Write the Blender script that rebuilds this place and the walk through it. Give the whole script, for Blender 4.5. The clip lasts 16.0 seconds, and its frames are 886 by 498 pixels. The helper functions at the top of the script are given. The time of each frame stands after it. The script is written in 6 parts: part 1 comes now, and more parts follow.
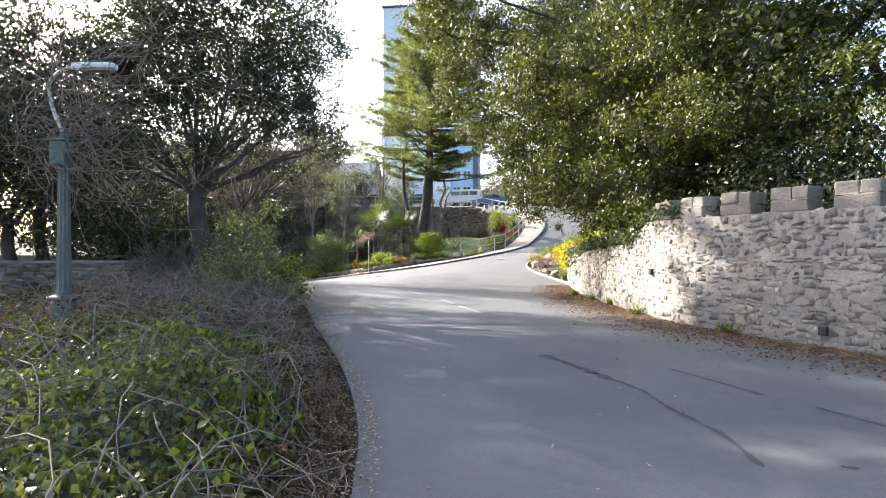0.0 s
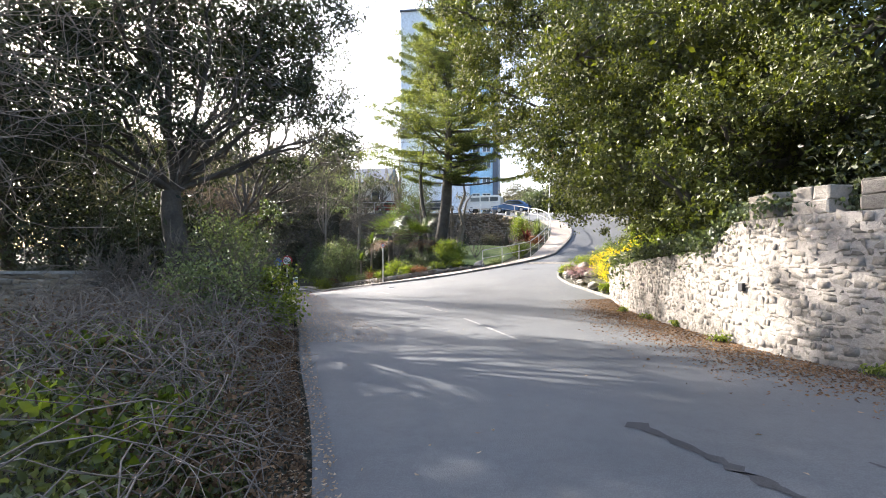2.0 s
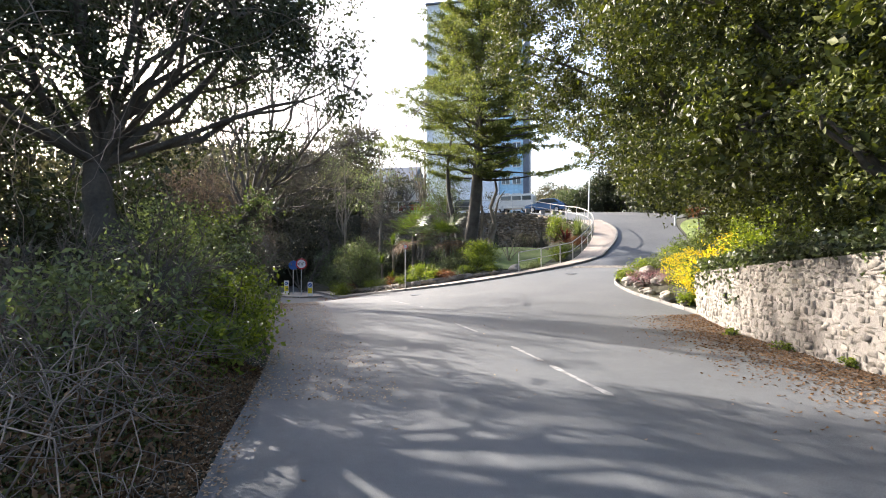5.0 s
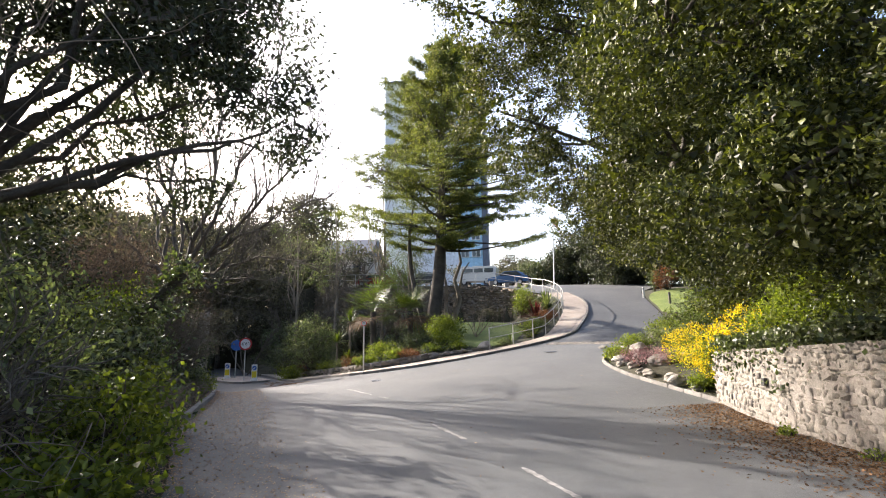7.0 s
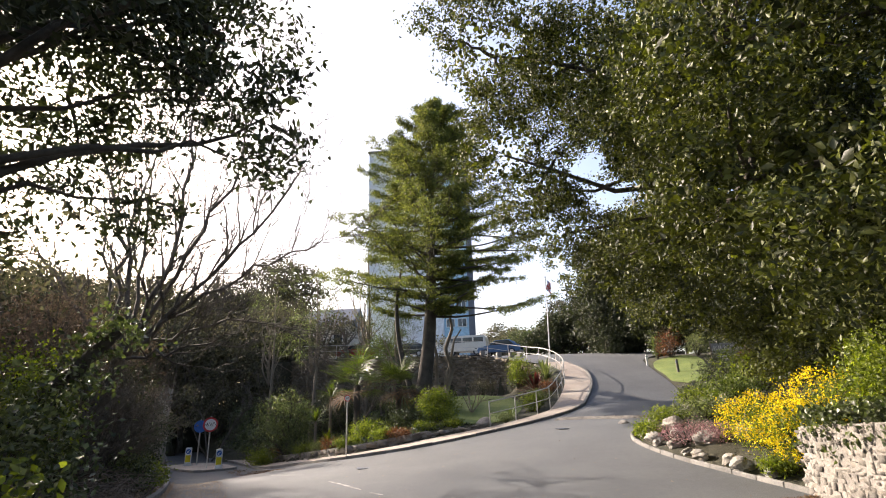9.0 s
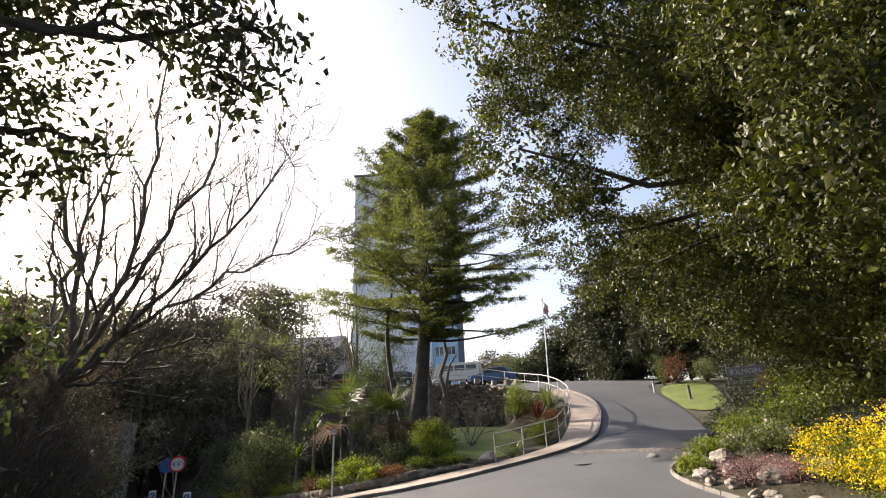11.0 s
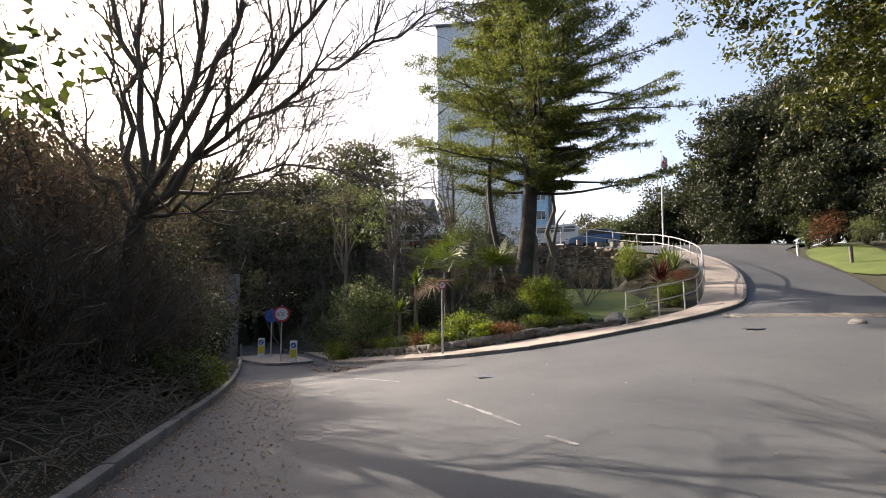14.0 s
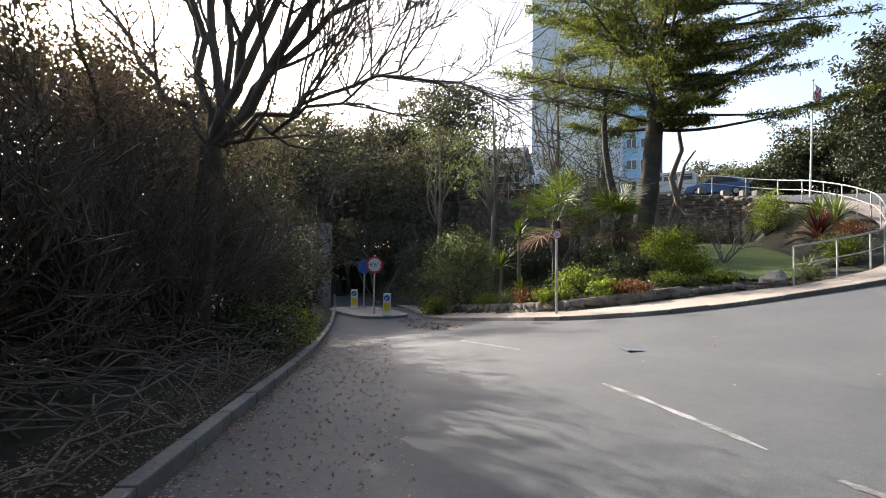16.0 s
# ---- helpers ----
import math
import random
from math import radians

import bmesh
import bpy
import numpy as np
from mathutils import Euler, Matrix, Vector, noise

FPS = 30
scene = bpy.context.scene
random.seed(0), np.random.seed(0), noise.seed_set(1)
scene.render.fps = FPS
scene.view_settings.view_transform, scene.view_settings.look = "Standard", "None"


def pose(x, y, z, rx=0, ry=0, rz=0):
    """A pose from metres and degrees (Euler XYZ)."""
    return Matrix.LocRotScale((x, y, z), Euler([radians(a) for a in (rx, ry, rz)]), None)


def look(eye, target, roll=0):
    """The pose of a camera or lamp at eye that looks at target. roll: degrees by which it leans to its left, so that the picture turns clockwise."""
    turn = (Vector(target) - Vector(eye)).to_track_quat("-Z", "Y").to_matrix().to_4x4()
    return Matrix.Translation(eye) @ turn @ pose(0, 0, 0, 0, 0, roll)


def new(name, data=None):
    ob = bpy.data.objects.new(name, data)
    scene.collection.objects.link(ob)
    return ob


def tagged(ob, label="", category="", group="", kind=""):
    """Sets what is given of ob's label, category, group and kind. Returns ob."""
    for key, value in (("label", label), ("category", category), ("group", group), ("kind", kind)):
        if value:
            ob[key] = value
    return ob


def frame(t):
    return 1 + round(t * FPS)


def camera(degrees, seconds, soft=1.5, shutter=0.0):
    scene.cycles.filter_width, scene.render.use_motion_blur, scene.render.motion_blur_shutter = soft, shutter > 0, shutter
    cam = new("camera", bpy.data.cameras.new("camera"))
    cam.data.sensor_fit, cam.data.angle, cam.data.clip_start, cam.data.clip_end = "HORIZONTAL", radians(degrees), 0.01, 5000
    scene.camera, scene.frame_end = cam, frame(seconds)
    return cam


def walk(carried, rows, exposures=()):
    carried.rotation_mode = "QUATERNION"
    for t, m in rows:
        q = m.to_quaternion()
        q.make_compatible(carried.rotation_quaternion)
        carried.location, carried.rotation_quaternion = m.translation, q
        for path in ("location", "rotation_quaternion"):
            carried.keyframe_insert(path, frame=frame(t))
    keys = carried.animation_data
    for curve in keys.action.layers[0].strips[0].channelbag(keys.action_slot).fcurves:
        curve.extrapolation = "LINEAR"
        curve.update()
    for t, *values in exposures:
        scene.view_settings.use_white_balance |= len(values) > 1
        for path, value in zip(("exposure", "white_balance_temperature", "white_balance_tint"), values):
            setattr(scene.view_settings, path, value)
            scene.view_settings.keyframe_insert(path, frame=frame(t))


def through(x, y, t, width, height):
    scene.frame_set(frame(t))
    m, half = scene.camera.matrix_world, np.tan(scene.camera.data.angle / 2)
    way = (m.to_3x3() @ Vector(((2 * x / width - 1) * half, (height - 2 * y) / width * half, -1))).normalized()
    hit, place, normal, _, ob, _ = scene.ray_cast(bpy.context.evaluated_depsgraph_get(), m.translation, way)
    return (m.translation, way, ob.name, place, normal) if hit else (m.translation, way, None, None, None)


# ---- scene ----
cam = camera(81.2, 16.0, 1.0)
METRES, EYE, TILT, LEAN, TURN = 20.0, 1.55, 0.0, 0.0, 0.0
ROWS = [
    (0.0, 0.0, 0.0, 0.0, 0.0, 0.0, -0.0),
    (0.5, 0.0001, 0.0338, -0.0003, 0.28, 0.2, 0.06),
    (1.0, -0.0021, 0.0662, -0.0004, 0.72, 0.58, -0.01),
    (1.5, -0.0024, 0.0997, 0.0001, 1.22, 0.73, 0.05),
    (2.0, -0.0066, 0.1328, -0.0005, 2.0, 0.96, -0.02),
    (2.5, -0.0089, 0.1669, -0.002, 3.06, 1.13, 0.05),
    (3.0, -0.011, 0.2004, -0.0028, 4.25, 1.19, -0.09),
    (3.5, -0.0126, 0.2338, -0.003, 5.27, 1.25, -0.18),
    (6.0, -0.0361, 0.3868, 0.0012, 3.74, 1.54, 0.35),
    (6.5, -0.0431, 0.4163, 0.0047, 1.34, 4.72, 0.6),
    (7.0, -0.0509, 0.4449, 0.0053, 0.17, 9.51, 0.72),
    (7.5, -0.0578, 0.4739, 0.0055, -0.17, 12.76, 1.05),
    (8.0, -0.064, 0.5027, 0.005, -0.82, 15.23, 1.26),
    (8.5, -0.0718, 0.5326, 0.0052, -1.35, 16.41, 1.46),
    (9.0, -0.0793, 0.5604, 0.0055, -1.79, 17.41, 1.56),
    (11.5, -0.1125, 0.7052, 0.0093, -3.5, 20.79, 2.31),
    (12.0, -0.1226, 0.7347, 0.0059, -3.49, 19.14, 2.23),
    (12.5, -0.1356, 0.7656, 0.0034, -2.34, 15.7, 1.91),
    (13.0, -0.1466, 0.7942, 0.0015, -0.2, 12.14, 1.38),
    (13.5, -0.1593, 0.8236, -0.0004, 2.61, 9.34, 0.83),
    (14.0, -0.1708, 0.8521, -0.0025, 5.04, 6.59, 0.44),
    (14.5, -0.1852, 0.8809, -0.0033, 8.12, 4.39, -0.02),
    (15.0, -0.1969, 0.9097, -0.0045, 10.17, 3.02, -0.25),
    (15.5, -0.2098, 0.9365, -0.0051, 12.75, 2.08, -0.61),
    (16.0, -0.2223, 0.9648, -0.0062, 14.46, 1.56, -0.75),
]
walk(cam, [(t, pose(0, 0, EYE, TILT, LEAN, TURN) @ pose(METRES * x, METRES * y, METRES * z, 90 + pitch, roll, yaw)) for t, x, y, z, yaw, pitch, roll in ROWS],
     [(0.0, 2.35, 6350, 14), (3.5, 2.2, 6400, 14), (6.5, 1.8, 6550, 15), (9.0, 1.45, 6900, 17), (12.5, 1.2, 7000, 18), (15.0, 1.35, 6700, 16), (16.0, 1.45, 6500, 14)])

# ---- world and sun ----
SUN_AZ, SUN_EL = 52.0, 26.0          # degrees to the left of +y, degrees up
world = bpy.data.worlds.new("sky")
scene.world = world
world.use_nodes = True
wn = world.node_tree.nodes
sky = wn.new("ShaderNodeTexSky")
sky.sky_type = "NISHITA"
sky.sun_disc = False
sky.sun_elevation, sky.sun_rotation = radians(SUN_EL), radians(-SUN_AZ)
sky.air_density, sky.dust_density, sky.ozone_density = 1.0, 4.0, 1.0
wn["Background"].inputs["Strength"].default_value = 0.15
world.node_tree.links.new(sky.outputs[0], wn["Background"].inputs["Color"])
sun = new("sun", bpy.data.lights.new("sun", "SUN"))
sun.data.energy, sun.data.angle, sun.data.color = 5.0, radians(0.6), (1.0, 0.93, 0.82)
az, el = radians(SUN_AZ), radians(SUN_EL)
sun.matrix_world = look((-math.sin(az) * math.cos(el) * 100, math.cos(az) * math.cos(el) * 100, math.sin(el) * 100), (0, 0, 0))


# ---- materials ----
def shader(name, build):
    m = bpy.data.materials.new(name)
    m.use_nodes = True
    t = m.node_tree
    build(t, t.nodes["Principled BSDF"])
    return m


def noise_at(t, scale, detail=4, rough=0.6, coord=None):
    n = t.nodes.new("ShaderNodeTexNoise")
    n.inputs["Scale"].default_value, n.inputs["Detail"].default_value, n.inputs["Roughness"].default_value = scale, detail, rough
    if coord is None:
        coord = t.nodes.new("ShaderNodeNewGeometry").outputs["Position"]
    t.links.new(coord, n.inputs["Vector"])
    return n.outputs["Fac"]


def ramp(t, fac, stops):
    r = t.nodes.new("ShaderNodeValToRGB")
    while len(r.color_ramp.elements) < len(stops):
        r.color_ramp.elements.new(0.5)
    for e, (p, c) in zip(r.color_ramp.elements, stops):
        e.position, e.color = p, (*c, 1) if len(c) == 3 else c
    t.links.new(fac, r.inputs["Fac"])
    return r.outputs["Color"]


def mixed(t, fac, a, b, how="MIX"):
    m = t.nodes.new("ShaderNodeMix")
    m.data_type, m.blend_type = "RGBA", how
    for sock, v in ((m.inputs[0], fac), (m.inputs[6], a), (m.inputs[7], b)):
        if isinstance(v, (int, float)):
            sock.default_value = v
        elif isinstance(v, tuple):
            sock.default_value = (*v, 1)
        else:
            t.links.new(v, sock)
    return m.outputs[2]


def bump(t, bsdf, fac, strength=0.3, dist=0.02):
    b = t.nodes.new("ShaderNodeBump")
    b.inputs["Strength"].default_value, b.inputs["Distance"].default_value = strength, dist
    t.links.new(fac, b.inputs["Height"])
    t.links.new(b.outputs[0], bsdf.inputs["Normal"])


def two_scale(name, dark, light, big, small, rough=0.8, metal=0.0, bumps=0.3, dist=0.01, spec=0.5, vary=0.0, island=False):
    """A surface with broad stains and fine grain; vary adds a change from piece to piece."""
    def build(t, b):
        c = ramp(t, noise_at(t, big, 3), [(0.3, dark), (0.7, light)])
        g = noise_at(t, small, 5, 0.7)
        c = mixed(t, 0.75, c, ramp(t, g, [(0.25, (0.35, 0.35, 0.35)), (0.75, (1.0, 1.0, 1.0))]), "MULTIPLY")
        if vary:
            r = t.nodes.new("ShaderNodeNewGeometry").outputs["Random Per Island"] if island else t.nodes.new("ShaderNodeObjectInfo").outputs["Random"]
            k = ramp(t, r, [(0.0, (1 - vary, 1 - vary, 1 - vary)), (0.5, (1.0, 0.97, 0.92)), (1.0, (1 + vary, 1 + vary * 0.95, 1 + vary * 0.9))])
            c = mixed(t, 1.0, c, k, "MULTIPLY")
        t.links.new(c, b.inputs["Base Color"])
        b.inputs["Roughness"].default_value, b.inputs["Metallic"].default_value = rough, metal
        b.inputs["Specular IOR Level"].default_value = spec
        if bumps:
            bump(t, b, g, bumps, dist)
    return shader(name, build)


def leafy(name, dark, light, through, rough=0.5, glow=0.45, spec=0.3):
    """Leaves: colour changes from leaf to leaf, light passes through them."""
    def build(t, b):
        r = t.nodes.new("ShaderNodeNewGeometry").outputs["Random Per Island"]
        c = ramp(t, r, [(0.0, dark), (0.75, light), (1.0, tuple(min(1, v * 1.35) for v in light))])
        c = mixed(t, 0.5, c, ramp(t, noise_at(t, 0.9, 2), [(0.3, (0.5, 0.5, 0.5)), (0.7, (1.0, 1.0, 0.95))]), "MULTIPLY")
        t.links.new(c, b.inputs["Base Color"])
        b.inputs["Roughness"].default_value = rough
        b.inputs["Specular IOR Level"].default_value = spec
        tr = t.nodes.new("ShaderNodeBsdfTranslucent")
        t.links.new(mixed(t, 1.0, c, through, "MULTIPLY"), tr.inputs["Color"])
        mx = t.nodes.new("ShaderNodeMixShader")
        mx.inputs[0].default_value = glow
        t.links.new(b.outputs[0], mx.inputs[1])
        t.links.new(tr.outputs[0], mx.inputs[2])
        t.links.new(mx.outputs[0], t.nodes["Material Output"].inputs["Surface"])
    return shader(name, build)


def asphalt_build(t, b):
    big = noise_at(t, 0.35, 4)
    c = ramp(t, big, [(0.3, (0.080, 0.088, 0.094)), (0.7, (0.122, 0.130, 0.134))])
    v = t.nodes.new("ShaderNodeTexVoronoi")
    v.inputs["Scale"].default_value = 90
    t.links.new(t.nodes.new("ShaderNodeNewGeometry").outputs["Position"], v.inputs["Vector"])
    c = mixed(t, 0.55, c, ramp(t, v.outputs["Distance"], [(0.1, (1.25, 1.22, 1.2)), (0.6, (0.5, 0.5, 0.5))]), "MULTIPLY")
    fine = noise_at(t, 7.0, 5, 0.7)
    c = mixed(t, 0.35, c, ramp(t, fine, [(0.3, (0.55, 0.52, 0.5)), (0.7, (1.1, 1.1, 1.1))]), "MULTIPLY")
    t.links.new(c, b.inputs["Base Color"])
    b.inputs["Roughness"].default_value = 0.72
    bump(t, b, v.outputs["Distance"], 0.35, 0.006)


ASPHALT = shader("asphalt", asphalt_build)
PATCH = two_scale("newer_asphalt", (0.035, 0.035, 0.037), (0.055, 0.055, 0.055), 1.0, 60, 0.8)
PAVING = two_scale("pink_concrete_paving", (0.36, 0.30, 0.25), (0.48, 0.41, 0.34), 0.8, 40, 0.85)
KERB = two_scale("grey_kerb_stone", (0.16, 0.155, 0.15), (0.27, 0.26, 0.24), 2.0, 30, 0.85, vary=0.15)
STONE = two_scale("rubble_limestone", (0.15, 0.137, 0.12), (0.31, 0.285, 0.25), 1.6, 22, 0.9, bumps=0.6, dist=0.03, vary=0.28)
STONE_J = two_scale("rubble_limestone_joined", (0.15, 0.137, 0.12), (0.31, 0.285, 0.25), 1.6, 22, 0.9, bumps=0.6, dist=0.03, vary=0.28, island=True)
STONE_B = two_scale("brown_rubble", (0.13, 0.105, 0.08), (0.30, 0.25, 0.19), 0.8, 14, 0.92, bumps=0.6, dist=0.03, vary=0.3, island=True)
MORTAR = two_scale("mortar", (0.19, 0.173, 0.152), (0.31, 0.285, 0.25), 1.5, 25, 0.95, bumps=0.7, dist=0.03)
ROCK = two_scale("pale_limestone_rock", (0.20, 0.185, 0.165), (0.42, 0.40, 0.365), 3.0, 18, 0.9, bumps=0.6, dist=0.03, vary=0.15)
SOIL = two_scale("leaf_litter_soil", (0.045, 0.033, 0.022), (0.12, 0.085, 0.055), 1.2, 16, 0.95, bumps=0.8, dist=0.03)
EARTH = two_scale("earth_and_ivy", (0.022, 0.026, 0.012), (0.055, 0.050, 0.026), 0.5, 9, 0.95, bumps=0.8, dist=0.05)
LAWN = two_scale("mown_grass", (0.09, 0.14, 0.02), (0.165, 0.215, 0.04), 0.9, 55, 0.9, bumps=0.8, dist=0.03)
BARK = two_scale("dark_bark", (0.045, 0.038, 0.03), (0.11, 0.095, 0.078), 2.0, 18, 0.95, bumps=0.8, dist=0.03)
BARK_P = two_scale("pale_bark", (0.16, 0.13, 0.095), (0.30, 0.25, 0.19), 1.5, 20, 0.9, bumps=0.5, dist=0.02)
BARK_G = two_scale("grey_brown_bark", (0.07, 0.06, 0.048), (0.16, 0.135, 0.105), 2.0, 20, 0.9, bumps=0.5, dist=0.02)
TWIG = two_scale("dry_bramble_stem", (0.10, 0.078, 0.062), (0.30, 0.24, 0.19), 3.0, 20, 0.9, bumps=0)
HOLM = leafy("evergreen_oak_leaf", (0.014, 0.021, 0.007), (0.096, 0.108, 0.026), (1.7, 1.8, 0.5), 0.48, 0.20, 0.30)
# HOLM darkened and greyed: shade of the backlit and shaded trees put into colour
HOLM_D = leafy("dark_shaded_evergreen_leaf", (0.016, 0.021, 0.012), (0.046, 0.054, 0.029), (1.6, 1.8, 0.7), 0.5, 0.18, 0.3)
BRIGHT = leafy("laurel_leaf", (0.045, 0.068, 0.015), (0.135, 0.165, 0.034), (1.9, 2.0, 0.5), 0.45, 0.46)
YELLOW = leafy("yellow_blossom", (0.60, 0.42, 0.008), (0.85, 0.66, 0.02), (1.2, 1.2, 0.6), 0.6, 0.35, 0.2)
CEDAR = leafy("cedar_needle", (0.036, 0.054, 0.018), (0.155, 0.168, 0.050), (1.6, 1.7, 0.7), 0.6, 0.38, 0.3)
GUM = leafy("grey_green_leaf", (0.06, 0.075, 0.04), (0.15, 0.165, 0.09), (1.4, 1.6, 0.7), 0.5, 0.4)
IVY = leafy("ivy_leaf", (0.024, 0.036, 0.016), (0.105, 0.125, 0.062), (1.5, 1.7, 0.6), 0.38, 0.25, 0.45)
BRAMBLE = leafy("bramble_leaf", (0.034, 0.046, 0.020), (0.135, 0.145, 0.058), (1.6, 1.7, 0.7), 0.40, 0.36, 0.4)
PALM = leafy("palm_leaf", (0.04, 0.065, 0.015), (0.115, 0.150, 0.038), (1.4, 1.5, 0.5), 0.4, 0.28)
DEAD = leafy("dead_leaf", (0.06, 0.036, 0.02), (0.19, 0.12, 0.068), (1.2, 1.0, 0.7), 0.8, 0.2, 0.2)
TWIGGY = leafy("twiggy_brown_growth", (0.060, 0.046, 0.038), (0.17, 0.13, 0.10), (1.2, 1.1, 0.9), 0.8, 0.2, 0.2)
LITTER = leafy("pale_dry_leaf", (0.14, 0.10, 0.066), (0.36, 0.275, 0.19), (1.2, 1.0, 0.8), 0.8, 0.2, 0.2)
HEATHER = leafy("heather_bloom", (0.16, 0.09, 0.10), (0.33, 0.20, 0.21), (1.2, 1.0, 1.0), 0.8, 0.25, 0.2)
MAROON = leafy("bronze_sword_leaf", (0.035, 0.012, 0.012), (0.10, 0.035, 0.03), (1.8, 1.0, 0.9), 0.4, 0.35)
RUST = leafy("rust_shrub_leaf", (0.06, 0.028, 0.012), (0.16, 0.075, 0.03), (1.5, 1.1, 0.6), 0.6, 0.3)
# grey-brown scrub leaf, paler and greyer because distance haze is put into it
HAZE = leafy("hazed_grey_scrub", (0.05, 0.05, 0.035), (0.13, 0.125, 0.085), (1.2, 1.2, 0.8), 0.8, 0.3, 0.2)
PAINT_G = two_scale("green_lamp_paint", (0.075, 0.105, 0.095), (0.13, 0.165, 0.145), 4, 40, 0.6)
GALV = two_scale("galvanised_steel", (0.42, 0.42, 0.41), (0.62, 0.61, 0.58), 4, 60, 0.5, 0.5, bumps=0.05)
WHITE = two_scale("white_paint", (0.70, 0.70, 0.68), (0.84, 0.83, 0.80), 2, 40, 0.5, bumps=0.05)
LINE = two_scale("worn_line_paint", (0.16, 0.16, 0.155), (0.46, 0.45, 0.43), 5.0, 30, 0.8, bumps=0.1)
RED = two_scale("sign_red", (0.50, 0.03, 0.03), (0.62, 0.05, 0.05), 4, 40, 0.45, bumps=0)
BLUE = two_scale("sign_blue", (0.02, 0.10, 0.36), (0.03, 0.14, 0.45), 4, 40, 0.45, bumps=0)
YEL_P = two_scale("yellow_plastic", (0.72, 0.55, 0.01), (0.85, 0.68, 0.02), 4, 40, 0.45, bumps=0)
BLACK = two_scale("black_paint", (0.012, 0.012, 0.012), (0.03, 0.03, 0.03), 4, 40, 0.5, bumps=0)
RUBBER = two_scale("tyre_rubber", (0.012, 0.012, 0.012), (0.03, 0.03, 0.03), 4, 60, 0.85, bumps=0.1)
CREAM = two_scale("cream_car_paint", (0.66, 0.64, 0.57), (0.74, 0.72, 0.65), 1, 30, 0.25, bumps=0)
CARBLUE = two_scale("blue_car_paint", (0.06, 0.13, 0.26), (0.09, 0.18, 0.33), 1, 30, 0.22, bumps=0)
CARDARK = two_scale("dark_car_paint", (0.02, 0.022, 0.026), (0.035, 0.036, 0.04), 1, 30, 0.22, bumps=0)
CARRED = two_scale("dark_red_car_paint", (0.20, 0.03, 0.03), (0.28, 0.05, 0.04), 1, 30, 0.22, bumps=0)
# pale blue gable; brightening by haze is put into this raised colour
TOWER_W = two_scale("hazed_pale_blue_render", (0.70, 0.77, 0.85), (0.78, 0.84, 0.89), 0.15, 3, 0.8, bumps=0.05)
TOWER_L = two_scale("light_blue_panel", (0.40, 0.66, 0.84), (0.46, 0.72, 0.88), 0.2, 3, 0.6, bumps=0.05)
SLATE = two_scale("slate_grey_cladding", (0.10, 0.12, 0.16), (0.16, 0.18, 0.22), 0.3, 6, 0.7, bumps=0.1)
WOOD = two_scale("weathered_timber", (0.13, 0.115, 0.10), (0.27, 0.24, 0.21), 3, 30, 0.9, bumps=0.4)
SIGN_G = two_scale("grey_sign_board", (0.20, 0.215, 0.22), (0.29, 0.30, 0.31), 2, 30, 0.6, bumps=0.1)
HOUSE = two_scale("cream_render", (0.45, 0.41, 0.34), (0.60, 0.55, 0.46), 0.4, 10, 0.9)


def glass_build(t, b):
    b.inputs["Base Color"].default_value = (0.03, 0.04, 0.05, 1)
    b.inputs["Roughness"].default_value = 0.06
    b.inputs["Specular IOR Level"].default_value = 0.8


GLASS = shader("window_glass", glass_build)


# ---- mesh helpers ----
def as_mesh(name, verts, faces, mat, smooth=False):
    """A mesh from vertex and face arrays; faces are all triangles or all quads."""
    me = bpy.data.meshes.new(name)
    v = np.asarray(verts, dtype=np.float32)
    f = np.asarray(faces, dtype=np.int32)
    k = f.shape[1]
    me.vertices.add(len(v))
    me.vertices.foreach_set("co", v.ravel())
    me.loops.add(f.size)
    me.loops.foreach_set("vertex_index", f.ravel())
    me.polygons.add(len(f))
    me.polygons.foreach_set("loop_start", np.arange(0, f.size, k, dtype=np.int32))
    me.polygons.foreach_set("loop_total", np.full(len(f), k, dtype=np.int32))
    if smooth:
        me.polygons.foreach_set("use_smooth", np.ones(len(f), dtype=bool))
    me.materials.append(mat)
    me.update(calc_edges=True)
    me.validate()
    return me


def put(name, me, parent=None, label="", at=None):
    ob = new(name, me)
    if at is not None:
        ob.matrix_basis = at
    if parent is not None:
        ob.parent = parent
    return tagged(ob, label)


def part(name, bm, mat, parent=None, label="", smooth=False):
    me = bpy.data.meshes.new(name)
    bmesh.ops.recalc_face_normals(bm, faces=bm.faces)
    bm.to_mesh(me)
    bm.free()
    me.materials.append(mat)
    if smooth:
        for p in me.polygons:
            p.use_smooth = True
    return put(name, me, parent, label)


def empty(name, m, label, category, group=""):
    ob = new(name)
    ob.matrix_basis = m
    return tagged(ob, label, category, group)


def box(bm, cx, cy, cz, sx, sy, sz, bevel=0.0, m=None):
    """Adds a bevelled block centred at (cx, cy, cz)."""
    mat = Matrix.Translation((cx, cy, cz)) @ Matrix.Diagonal((sx, sy, sz, 1))
    r = bmesh.ops.create_cube(bm, size=1, matrix=(m @ mat) if m is not None else mat)
    if bevel:
        edges = list({e for v in r["verts"] for e in v.link_edges})
        bmesh.ops.bevel(bm, geom=edges, offset=bevel, segments=2, affect="EDGES", profile=0.6)
    return bm


def rod(bm, a, b, r1, r2=None, n=10):
    """Adds a round bar from a to b."""
    a, b = Vector(a), Vector(b)
    d = b - a
    m = Matrix.Translation((a + b) / 2) @ d.to_track_quat("Z", "Y").to_matrix().to_4x4()
    bmesh.ops.create_cone(bm, cap_ends=True, segments=n, radius1=r1, radius2=r1 if r2 is None else r2, depth=d.length, matrix=m)
    return bm


